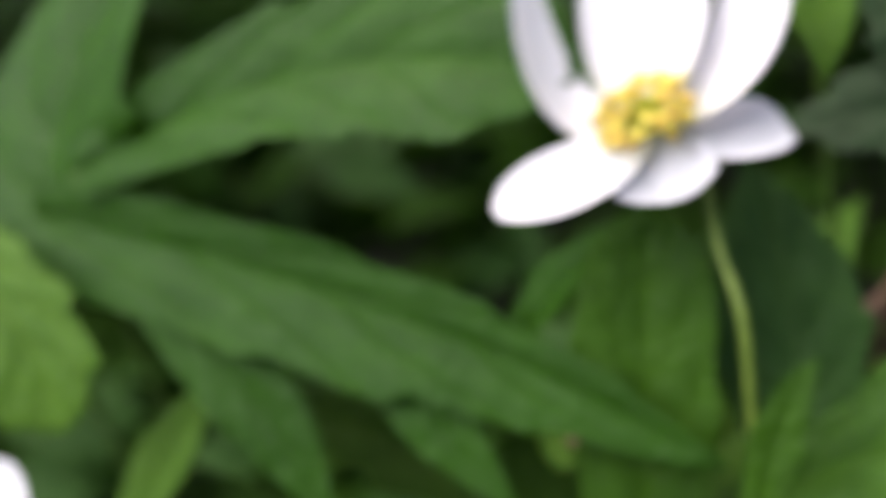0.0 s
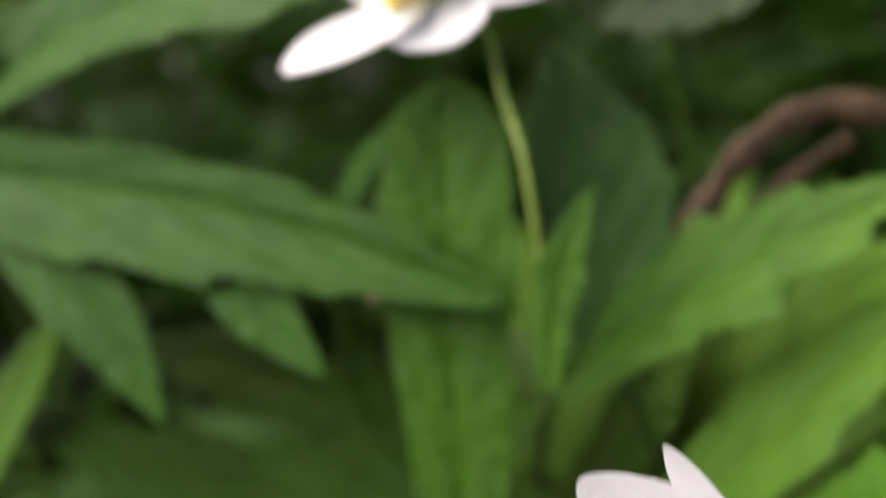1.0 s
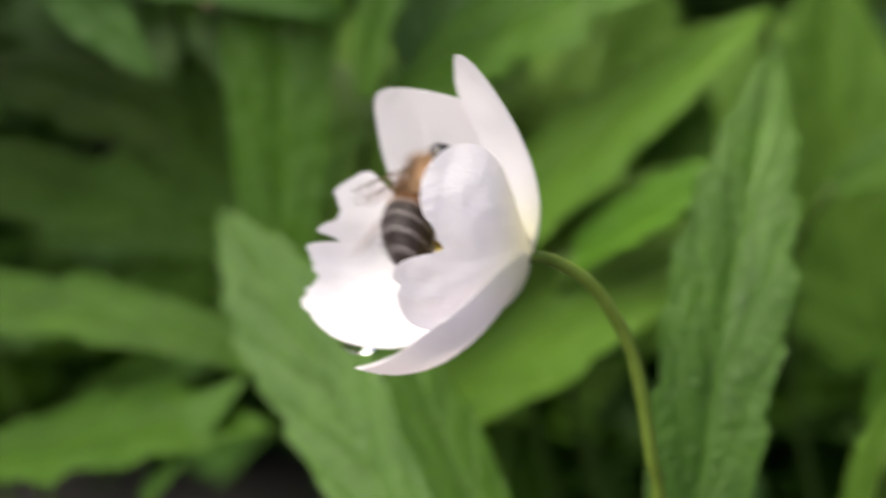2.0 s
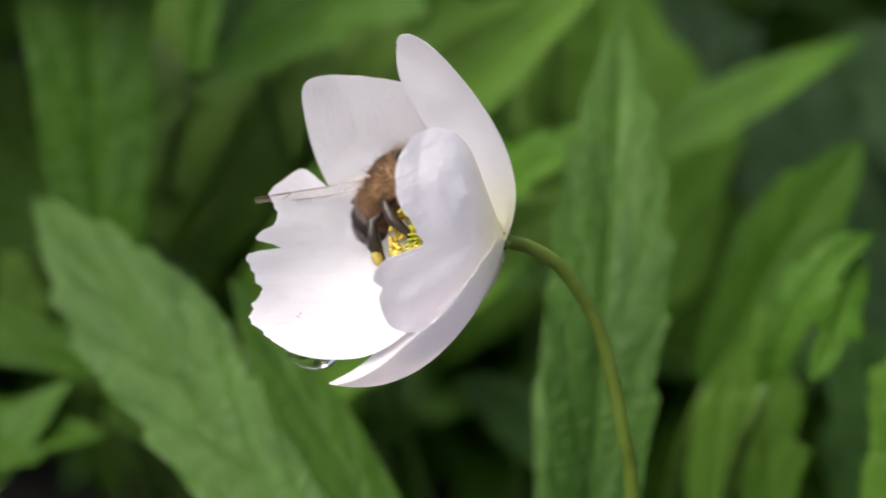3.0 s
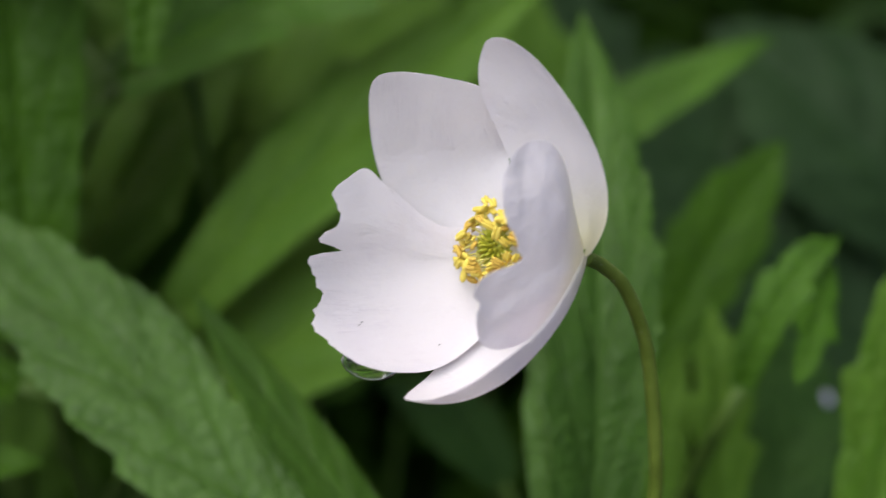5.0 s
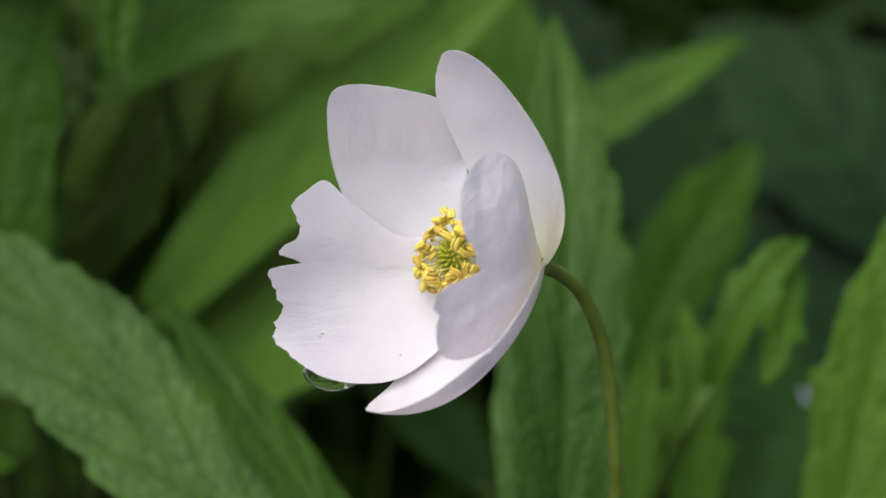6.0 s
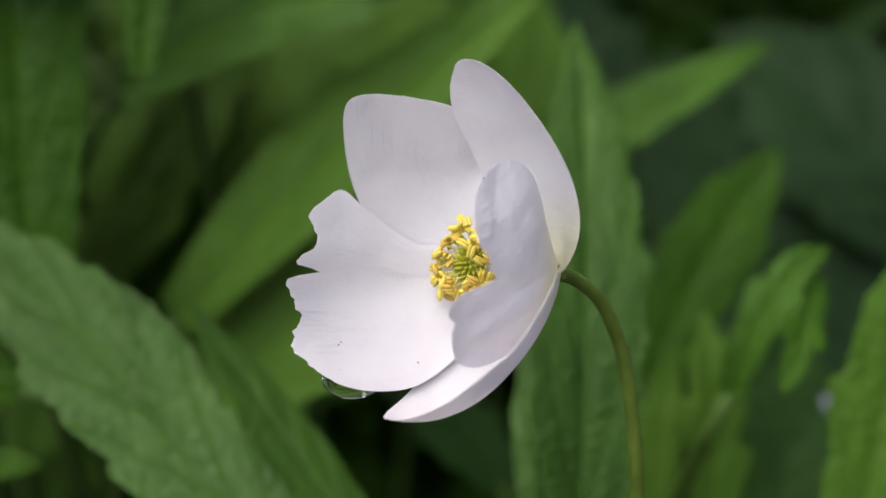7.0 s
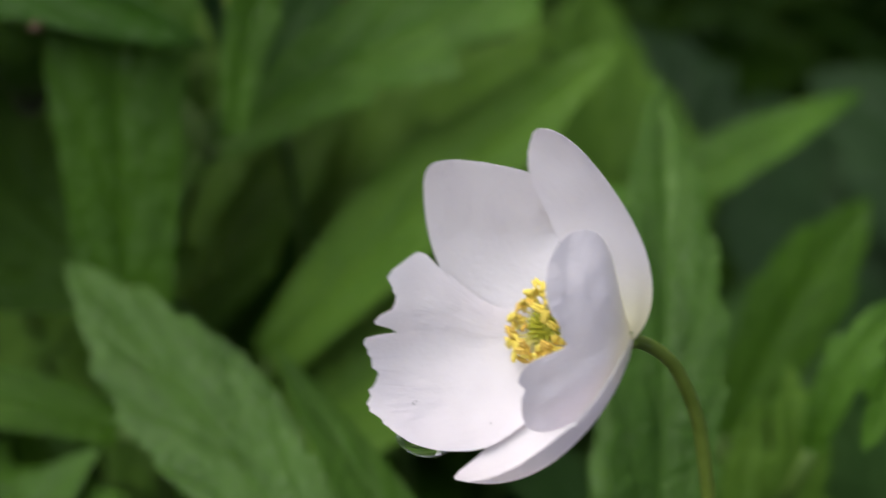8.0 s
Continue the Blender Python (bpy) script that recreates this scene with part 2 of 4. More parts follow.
def tube(bm, points, radii, sides=8):
    """A round stalk through the points."""
    rings = []
    ref = Vector((0.31, 0.22, 0.92))
    for i, p in enumerate(points):
        a = (points[min(i + 1, len(points) - 1)] - points[max(i - 1, 0)]).normalized()
        x = a.cross(ref).normalized()
        y = a.cross(x)
        rings.append([bm.verts.new(p + (x * math.cos(k * math.tau / sides) + y * math.sin(k * math.tau / sides)) * radii[i]) for k in range(sides)])
    for r, q in zip(rings, rings[1:]):
        for k in range(sides):
            bm.faces.new((r[k], r[(k + 1) % sides], q[(k + 1) % sides], q[k]))
    bm.faces.new(rings[0][::-1])
    bm.faces.new(rings[-1])


def ball(bm, centre, size, axis=None, rings=8, sides=12, mat=0):
    """An ellipsoid; size along its own x, y, z; axis turns its y."""
    r = axis.to_track_quat("Y", "Z").to_matrix() if axis else Matrix.Identity(3)
    grid = []
    for i in range(rings + 1):
        a = math.pi * i / rings
        grid.append([bm.verts.new(centre + r @ Vector((size[0] * math.sin(a) * math.cos(k * math.tau / sides), -size[1] * math.cos(a), size[2] * math.sin(a) * math.sin(k * math.tau / sides)))) for k in range(sides)])
    for p, q in zip(grid, grid[1:]):
        for k in range(sides):
            f = bm.faces.new((p[k], q[k], q[(k + 1) % sides], p[(k + 1) % sides]))
            f.material_index = mat
    bmesh.ops.remove_doubles(bm, verts=grid[0] + grid[-1], dist=1e-7)


# ---- leaves ----
def blade(bm, base, mid, tip, half, face, tooth, teeth, fold, rng, origin, wide=0.5, flat=0.0, foot=0.4, sides=(1, 1), halves=(1, 1), cols=21, rows=92):
    """One leaf lobe: a spine through base, mid and tip, toothed on its sides and folded along the midrib. wide: where it is broadest; flat: how blunt its tip is; foot: the share of its width at the base; halves: the widths of its two sides."""
    o = origin
    p0, p2 = base, tip
    p1 = mid * 2 - (base + tip) * 0.5
    spine = (p0, p1, p2)
    grid, uvs = [], []
    phase = [rng.random(), rng.random()]
    jag = [[0.6 + 0.8 * rng.random() for _ in range(teeth + 3)] for _ in range(2)]
    wave = rng.random() * 6
    for i in range(rows):
        s = i / (rows - 1)
        c, t = bezier(spine, s), slope(spine, s)
        x = t.cross(face).normalized()
        n = x.cross(t).normalized()
        full = (foot + (1 - foot) * min(1, s / wide) ** 0.8) * max(0.0, 1 - max(0, (s - wide) / (1 - wide)) ** (1.6 + 4 * flat)) ** (0.9 - 0.45 * flat)
        line, uvl = [], []
        for j in range(cols):
            w = 2 * j / (cols - 1) - 1
            side = 0 if w < 0 else 1
            k = s * (teeth + 1) + phase[side]
            f = k - math.floor(k)
            saw = (f if f < 0.82 else (1 - f) / 0.18 * 0.82) * jag[side][min(int(k), teeth + 2)]
            k3 = k * 3.4 + phase[side] * 5
            saw += 0.22 * (k3 - math.floor(k3)) * jag[1 - side][int(k3) % (teeth + 3)] - 0.1
            on = min(1, max(0, (s - 0.22) / 0.2)) * sides[side]
            h = half * halves[side] * full * (1 - tooth * on * 1.2 + tooth * on * 2.4 * saw)
            lift = fold * abs(w) * h * 0.7 - 0.2 * fold * h * w * w
            quilt = 0.035 * half * abs(math.sin((s - 0.3 * abs(w)) * 5 * math.pi)) ** 0.7 * (1 - w * w) * min(1, abs(w) * 4)
            ripple = 0.03 * half * math.sin(7 * s + wave + 2 * w) * abs(w)
            line.append(c + x * (h * w) + n * (lift + quilt + ripple) + t * (saw * tooth * on * half * 0.35 * abs(w)) - o)
            uvl.append((s, 0.5 + 0.5 * w))
        grid.append(line)
        uvs.append(uvl)
    sheet(bm, grid, uvs, 0.00028)


LEAF_COUNT = [0]


def leaf(label, material, root, lobes):
    rng = random.Random(100 + LEAF_COUNT[0])
    LEAF_COUNT[0] += 1
    first = bed(*lobes[0][0])
    ob = thing("anemone_leaf", first, label, "leaf", "leaves of the stand")
    for base, mid, tip, half, face, tooth, teeth, fold, *extra in lobes:
        bm = bmesh.new()
        blade(bm, bed(*base), bed(*mid), bed(*tip), half * 0.001, turn(*face), tooth, teeth, fold, rng, first, **(extra[0] if extra else {}))
        part("leaf_lobe", bm, material, ob)
    # leaf stalk down to the soil
    a = Vector((0, 0, 0))
    back = (first - bed(*lobes[0][1])).normalized()
    b = bed(*root) - first if root else Vector((0, 0.02, -0.1))
    foot = Vector((first.x + b.x, first.y + max(0.05, b.y + 0.04), 0.0)) - first
    pts = [bezier((a, back * 0.03 + turn(0, -6, 25) * 0.001, foot * 0.5 + turn(0, 0, 45) * 0.001, foot), k / 14) for k in range(15)]
    bm = bmesh.new()
    tube(bm, pts, [0.0011] * 15, 8)
    part("leaf_stalk", bm, LEAF_STALK, ob)
    return ob


# ---- ground ----
def ground():
    bm = bmesh.new()
    n = 60
    grid = []
    for i in range(n + 1):
        row = []
        for j in range(n + 1):
            q = (i / n * 2 - 1), (j / n * 2 - 1)
            x, y = (math.copysign(abs(a) ** 4 * 60 + abs(a) * 1.2, a) for a in q)
            z = 0.012 * noise.noise((x * 9, y * 9, 0)) if abs(x) < 3 and abs(y) < 3 else 0
            row.append(bm.verts.new((x, y, z)))
        grid.append(row)
    for i in range(n):
        for j in range(n):
            bm.faces.new((grid[i][j], grid[i + 1][j], grid[i + 1][j + 1], grid[i][j + 1]))
    ob = part("ground", bm, SOIL, None)
    tagged(ob, "garden soil under the plants, colour darkened for their shade", "soil", kind="structure")


ground()


def undergrowth():
    """The mass of leaves behind and below, too many to count."""
    rng = random.Random(11)
    # both leaf colours carry the shade of the gaps, besides the real shading
    for material, count, label, lo, hi in ((DEEP_SHADE, 2600, "dense undergrowth of lobed leaves, green darkened for deep shade", 0.02, 0.15), (SHADE, 1100, "green leaves deep in the undergrowth, dulled for shade", 0.02, 0.17)):
        verts, faces, uv = [], [], []
        for _ in range(count):
            y = 0.4 + 3.3 * rng.random() ** 1.7
            x = rng.uniform(-(0.35 + 1.1 * y), 0.3 + 0.55 * y)
            z = lo + (hi - lo) * rng.random() ** 0.7 * (0.35 if y < 0.6 else 1.0 + max(0.0, y - 1.0) * 0.7)
            size = (0.035 + 0.04 * rng.random()) * (1 + 0.5 * max(0.0, y - 0.8))
            heading, tilt = rng.random() * math.tau, 0.2 + 0.7 * rng.random()
            m = Matrix.Translation((x, y, z)) @ Euler((tilt * (1 if rng.random() < 0.7 else -1), rng.uniform(-0.5, 0.5), heading)).to_matrix().to_4x4()
            for lobe in range(rng.choice((1, 3, 3))):
                a = (lobe - 1) * 0.8
                start = len(verts)
                n = 9
                for i in range(n):
                    s = i / (n - 1)
                    h = size * 0.26 * (0.15 + 0.85 * math.sin(math.pi * min(1, s * 1.05) ** 0.9)) * (1.12 if i % 2 else 0.88)
                    for w in (-1, 0, 1):
                        lx, ly = h * w, size * s + (0.004 if w else 0)
                        lz = 0.25 * h * abs(w) - 0.25 * size * s * s
                        verts.append(m @ Vector((lx * math.cos(a) - ly * math.sin(a), lx * math.sin(a) + ly * math.cos(a), lz)))
                        uv.append((s, 0.5 + 0.5 * w))
                for i in range(n - 1):
                    for j in range(2):
                        k = start + i * 3 + j
                        faces.append((k, k + 1, k + 4, k + 3))
        me = bpy.data.meshes.new("undergrowth")
        me.from_pydata([tuple(v) for v in verts], [], faces)
        layer = me.uv_layers.new(name="UVMap")
        for l in me.loops:
            layer.data[l.index].uv = uv[l.vertex_index]
        me.materials.append(material)
        for p in me.polygons:
            p.use_smooth = True
        tagged(new("undergrowth", me), label, "undergrowth", kind="stuff")


undergrowth()


def shade_shrub():
    """An unseen shrub, added over the back of the bed to keep it in shade."""
    rng = random.Random(23)
    verts, faces, uv = [], [], []
    for _ in range(4300):
        y = 0.32 + 2.2 * rng.random()
        x = rng.uniform(-2.0, 1.0)
        z = 0.335 + 0.02 * rng.random() + 0.45 * rng.random() ** 2
        # thinned here so that more light reaches the leaves at the back left
        if -0.45 < x < -0.05 and y < 0.75 and rng.random() < 0.6:
            continue
        # ragged outline
        if ((x + 0.5) / 1.5) ** 2 + max(0.0, (y - 1.2) / 1.3) ** 2 > 1.0 + 0.5 * noise.noise((x * 2.5, y * 2.5, 3)):
            continue
        size = 0.05 + 0.04 * rng.random()
        m = Matrix.Translation((x, y, z)) @ Euler((rng.uniform(-0.5, 0.5), rng.uniform(-0.5, 0.5), rng.random() * math.tau)).to_matrix().to_4x4()
        start = len(verts)
        n = 7
        for i in range(n):
            s = i / (n - 1)
            h = size * 0.3 * math.sin(math.pi * (0.04 + 0.94 * s)) ** 0.8
            for w in (-1, 0, 1):
                verts.append(m @ Vector((h * w, size * (s - 0.5), 0.25 * h * abs(w) - 0.2 * size * s * s)))
                uv.append((s, 0.5 + 0.5 * w))
        for i in range(n - 1):
            for j in range(2):
                k = start + i * 3 + j
                faces.append((k, k + 1, k + 4, k + 3))
    # stems that carry the leaves
    for k in range(26):
        foot = Vector((rng.uniform(-0.9, 0.2), rng.uniform(1.0, 1.7), 0))
        top = Vector((rng.uniform(-1.7, 0.7), rng.uniform(0.45, 2.2), rng.uniform(0.42, 0.7)))
        mid = (foot + top) * 0.5 + Vector((0, 0.1, 0.25))
        start = len(verts)
        for i in range(9):
            p = bezier((foot, mid, top), i / 8)
            r = 0.009 * (1 - 0.09 * i)
            for a in range(5):
                verts.append(p + Vector((r * math.cos(a * 1.2566), r * math.sin(a * 1.2566), 0)))
                uv.append((i / 8, 0.2))
        for i in range(8):
            for a in range(5):
                q = start + i * 5
                faces.append((q + a, q + (a + 1) % 5, q + 5 + (a + 1) % 5, q + 5 + a))
    me = bpy.data.meshes.new("shrub")
    me.from_pydata([tuple(v) for v in verts], [], faces)
    layer = me.uv_layers.new(name="UVMap")
    for l in me.loops:
        layer.data[l.index].uv = uv[l.vertex_index]
    me.materials.append(GREEN)
    tagged(new("shrub", me), "unseen green shrub added above the back of the bed to shade it", "shrub", kind="stuff")


shade_shrub()

hub_leaf = leaf("deep green palmate anemone leaf with coarse toothed lobes", DEEP, (-198.3, -69.4, 197.8), [
    ((-164.8, 81.3, 168.0), (-113.9, 100.3, 170.0), (-65.2, 97.3, 168.0), 16.3, (0.15, 0.35, -0.9), 0.08, 3, 0.35, {"flat": 0.5, "wide": 0.6, "foot": 0.35}),
    ((-176.9, 73.5, 169.0), (-95.5, 58.4, 168.0), (-38.8, 38.9, 168.0), 11.0, (0.05, 0.12, -1.0), 0.08, 4, 0.5, {"wide": 0.35, "foot": 0.9, "halves": (0.75, 1.3)}),
    ((-141.3, 59.8, 166.5), (-119.3, 40.3, 166.0), (-103.4, 21.5, 165.0), 8.3, (0, 0.3, -0.95), 0.05, 2, 0.3, {"wide": 0.3, "foot": 0.9}),
    ((-96.4, 52.2, 167.0), (-84.2, 40.2, 166.3), (-71.6, 29.3, 165.5), 6.2, (0, 0.3, -0.95), 0.04, 1, 0.2, {"wide": 0.3, "foot": 0.8}),
    ((-164.2, 68.4, 171.0), (-175.6, 95.4, 176.0), (-152.7, 147.4, 187.0), 27.7, (-0.2, 0.4, -0.88), 0.08, 3, 0.35, {"foot": 0.7, "wide": 0.4}),
    ((-165.1, 69.5, 172.0), (-197.4, 79.0, 174.0), (-247.8, 97.9, 178.0), 18.6, (-0.2, 0.5, -0.8), 0.1, 3, 0.3, {"foot": 0.6}),
])
leaf("bright fresh green leaf with rounded teeth", BRIGHT, (-186.4, -18.4, 164.8), [
    ((-190.0, 72.7, 156.0), (-167.0, 54.7, 154.0), (-153.8, 34.9, 154.0), 11.0, (0, 0.6, -0.8), 0.12, 3, 0.2, {"flat": 0.5}),
])
leaf("light green pointed leaf tip rising out of shade", LIGHT, (-165.6, -29.2, 175.8), [
    ((-161.8, -1.3, 175.0), (-148.5, 25.7, 175.0), (-135.7, 43.0, 175.0), 6.9, (0.1, 0.5, -0.85), 0.08, 2, 0.35),
])
leaf("pale green upright blunt leaf lobe behind the stem", MID, (-47.6, -32.4, 197.8), [
    ((-50.6, -9.7, 176.0), (-53.8, 39.3, 174.0), (-54.4, 77.3, 174.0), 11.5, (0.1, 0.5, -0.85), 0.05, 3, 0.25, {"flat": 0.6, "wide": 0.6}),
    ((-34.6, 26.9, 168.0), (-32.8, 43.0, 168.0), (-27.1, 56.7, 168.0), 3.9, (0.1, 0.3, -0.9), 0.08, 2, 0.4),
])
leaf("small folded green leaf lobe", DEEP, (-83.6, -1.8, 208.8), [
    ((-78.9, 51.3, 178.0), (-70.9, 63.2, 177.0), (-58.7, 75.6, 175.0), 5.7, (-0.3, 0.5, -0.8), 0.06, 2, 0.7),
])
leaf("broad green leaf, colour dulled for shade", SHADE, (-37.9, -21.2, 263.8), [
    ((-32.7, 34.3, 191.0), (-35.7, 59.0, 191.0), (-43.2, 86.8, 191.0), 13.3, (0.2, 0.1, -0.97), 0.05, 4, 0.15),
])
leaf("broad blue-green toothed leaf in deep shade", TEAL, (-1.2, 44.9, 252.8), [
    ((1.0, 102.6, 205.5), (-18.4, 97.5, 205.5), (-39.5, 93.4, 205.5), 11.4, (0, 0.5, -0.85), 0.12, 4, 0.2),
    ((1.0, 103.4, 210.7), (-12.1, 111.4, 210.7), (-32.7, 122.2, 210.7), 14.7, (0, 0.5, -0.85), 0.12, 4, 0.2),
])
leaf("bright green pointed leaf hanging down", BRIGHT, (-37.6, 156.0, 208.8), [
    ((-35.4, 134.6, 187.9), (-32.2, 117.2, 187.9), (-29.9, 98.9, 185.8), 6.5, (0, 0.3, -0.95), 0.08, 2, 0.3),
])
leaf("light green whorl of long toothed leaf lobes under a flower stalk", GREEN, (-110.0, -60.0, 300.0), [
    ((-42.2, 27.3, 189.1), (-16.0, 43.7, 189.1), (19.5, 58.9, 192.8), 11.6, (-0.1, 0.5, -0.85), 0.2, 4, 0.35),
    ((-43.2, 27.4, 192.8), (-55.6, 17.1, 190.3), (-59.5, -2.1, 185.4), 7.5, (0.2, 0.5, -0.8), 0.18, 3, 0.3),
    ((-44.1, 27.4, 195.2), (-54.0, 32.4, 197.6), (-63.5, 41.0, 202.5), 6.4, (0.2, 0.6, -0.8), 0.12, 2, 0.3),
])
leaf("lobed leaf under others, its green darkened for their shade", DEEP_SHADE, (-65.1, -78.9, 208.8), [
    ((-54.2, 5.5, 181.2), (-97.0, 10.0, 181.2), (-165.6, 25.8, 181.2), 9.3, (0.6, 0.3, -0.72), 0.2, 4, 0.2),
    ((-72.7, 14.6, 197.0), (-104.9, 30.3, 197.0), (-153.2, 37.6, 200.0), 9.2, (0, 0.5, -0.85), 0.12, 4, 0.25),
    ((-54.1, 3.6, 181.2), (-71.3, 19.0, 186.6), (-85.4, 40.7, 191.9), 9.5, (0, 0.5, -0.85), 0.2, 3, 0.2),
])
leaf("green lobed leaf with long narrow toothed fingers", MID, (-64.2, -75.2, 197.8), [
    ((-52.6, -16.6, 175.8), (-95.2, -10.3, 173.6), (-173.0, -13.7, 175.8), 7.7, (0, 0.7, -0.7), 0.16, 4, 0.25),
    ((-126.4, -45.5, 175.8), (-80.0, -30.5, 171.4), (-48.1, -26.4, 170.3), 9.9, (0, 0.7, -0.7), 0.18, 4, 0.35),
])
leaf("large light green anemone leaf lobe with toothed edge", QUILT, (17.6, -94.6, 175.8), [
    ((-7.8, -37.9, 141.0), (-33.7, -12.6, 155.0), (-57.7, 8.4, 166.0), 9.4, (-0.05, 0.5, -0.86), 0.09, 7, 0.3, {"wide": 0.55, "foot": 0.6, "halves": (1.0, 0.85)}),
    ((-17.3, -26.3, 147.5), (-26.9, -13.6, 154.0), (-35.4, -0.8, 159.0), 4.6, (-0.05, 0.5, -0.86), 0.1, 3, 0.25),
    ((1.9, -38.7, 143.5), (-14.3, -18.8, 153.5), (-27.2, -2.6, 161.5), 6.9, (0.85, 0.1, -0.5), 0.03, 3, 0.15, {"wide": 0.4, "foot": 0.7}),
    ((-69.1, -40.0, 168.0), (-63.0, -28.2, 170.0), (-54.0, -18.5, 172.0), 5.4, (-0.3, 0.5, -0.8), 0.08, 2, 0.2),
])
leaf("upright green leaf lobe with quilted veins", QUILT, (24.9, -81.0, 164.8), [
    ((21.6, -49.2, 149.5), (23.9, -2.8, 153.9), (25.9, 37.6, 178.0), 8.0, (0.15, 0.2, -0.95), 0.09, 8, 0.4),
    ((17.9, -49.6, 150.6), (18.1, -18.6, 155.0), (18.8, 9.3, 164.8), 3.2, (-0.4, 0.2, -0.9), 0.08, 3, 0.2),
])
leaf("dull green narrow pointed leaf", GREEN, (44.8, -56.2, 263.8), [
    ((31.3, 21.2, 227.5), (50.3, 32.8, 227.5), (71.0, 43.6, 228.5), 6.8, (0, 0.6, -0.8), 0.05, 2, 0.25, {"wide": 0.32}),
])
leaf("green toothed leaf bending over with a paler edge", GREEN, (56.6, -78.9, 197.8), [
    ((45.2, -15.1, 163.5), (49.9, -2.2, 161.4), (58.6, 5.2, 163.5), 3.6, (-0.3, 0.4, -0.85), 0.2, 2, 0.5),
    ((56.6, 1.6, 163.5), (53.4, -5.8, 158.5), (49.3, -13.7, 154.3), 2.9, (0.3, 0.4, -0.85), 0.25, 2, 0.4),
])
leaf("mid green leaf lobe leaning back", MID, (52.3, -96.4, 241.8), [
    ((41.9, -18.9, 204.4), (53.3, 3.9, 206.5), (66.7, 22.0, 209.5), 8.1, (0.2, 0.4, -0.9), 0.08, 3, 0.3),
])
leaf("narrow upright leaf lobes in half shade", LIGHT, (55.7, -108.1, 219.8), [
    ((48.8, -52.0, 184.0), (48.3, -23.8, 184.0), (47.8, -5.1, 187.0), 5.1, (0.1, 0.2, -0.95), 0.2, 4, 0.4),
    ((39.8, -53.2, 188.0), (41.1, -28.2, 190.1), (45.1, -10.6, 192.1), 3.9, (-0.1, 0.2, -0.95), 0.1, 3, 0.3),
])
leaf("large bright leaf lobe with quilted veins", LIGHT, (74.8, -89.5, 186.8), [
    ((59.5, -47.1, 159.9), (65.2, -15.6, 159.9), (73.3, 14.5, 159.9), 7.4, (-0.2, 0.3, -0.9), 0.12, 4, 0.4),
])
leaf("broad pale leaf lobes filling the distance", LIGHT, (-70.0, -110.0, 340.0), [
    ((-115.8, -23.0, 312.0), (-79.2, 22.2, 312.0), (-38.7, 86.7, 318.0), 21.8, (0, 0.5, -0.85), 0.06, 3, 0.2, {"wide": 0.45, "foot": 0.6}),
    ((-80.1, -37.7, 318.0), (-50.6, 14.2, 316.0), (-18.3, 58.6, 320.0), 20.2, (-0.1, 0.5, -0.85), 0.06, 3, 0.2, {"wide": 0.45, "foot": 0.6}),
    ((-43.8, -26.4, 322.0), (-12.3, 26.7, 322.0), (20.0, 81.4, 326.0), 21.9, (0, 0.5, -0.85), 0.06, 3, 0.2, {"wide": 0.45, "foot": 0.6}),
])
leaf("long diagonal green leaf lobes out of focus", LIGHT, (-85.0, -100.0, 263.8), [
    ((-61.6, -26.5, 232.0), (-28.9, 3.9, 232.0), (6.9, 25.9, 236.0), 10.0, (0, 0.6, -0.8), 0.06, 4, 0.3),
    ((-64.9, -33.2, 222.0), (-51.5, 11.8, 226.0), (-31.5, 55.3, 232.0), 11.4, (-0.1, 0.5, -0.85), 0.08, 4, 0.3),
])
leaf("broad soft green leaf lobe in half shade", LIGHT, (-62.7, -97.3, 252.8), [
    ((-40.3, -29.6, 200.0), (-11.0, -6.4, 198.0), (24.4, 13.5, 200.0), 13.3, (0.1, 0.6, -0.8), 0.05, 4, 0.3, {"wide": 0.45}),
])
leaf("green leaf lobe behind the open flower", GREEN, (10.0, -90.0, 240.0), [
    ((-5.7, 4.8, 190.0), (7.6, 12.4, 184.0), (23.4, 20.6, 177.0), 6.3, (-0.1, 0.6, -0.8), 0.12, 4, 0.35, {"foot": 0.6}),
])
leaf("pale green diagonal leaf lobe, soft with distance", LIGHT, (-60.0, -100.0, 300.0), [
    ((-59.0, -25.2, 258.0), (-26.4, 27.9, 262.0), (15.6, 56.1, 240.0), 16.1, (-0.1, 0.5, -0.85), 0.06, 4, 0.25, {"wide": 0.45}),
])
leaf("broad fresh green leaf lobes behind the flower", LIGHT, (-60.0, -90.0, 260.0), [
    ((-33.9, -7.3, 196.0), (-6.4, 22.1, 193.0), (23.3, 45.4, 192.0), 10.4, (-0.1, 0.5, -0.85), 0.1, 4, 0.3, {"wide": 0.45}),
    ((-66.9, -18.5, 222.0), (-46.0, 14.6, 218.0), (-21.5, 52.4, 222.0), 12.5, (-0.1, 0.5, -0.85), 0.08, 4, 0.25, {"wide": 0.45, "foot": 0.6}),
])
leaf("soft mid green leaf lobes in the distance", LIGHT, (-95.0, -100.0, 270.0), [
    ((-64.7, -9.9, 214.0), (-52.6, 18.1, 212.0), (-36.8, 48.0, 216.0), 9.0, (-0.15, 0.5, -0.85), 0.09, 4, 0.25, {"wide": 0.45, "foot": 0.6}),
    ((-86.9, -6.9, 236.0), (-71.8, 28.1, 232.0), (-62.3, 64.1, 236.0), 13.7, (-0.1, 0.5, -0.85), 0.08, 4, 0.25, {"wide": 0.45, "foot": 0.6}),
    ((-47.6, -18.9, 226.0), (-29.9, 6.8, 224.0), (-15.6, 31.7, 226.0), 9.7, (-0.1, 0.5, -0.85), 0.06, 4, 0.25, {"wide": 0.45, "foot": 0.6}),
])
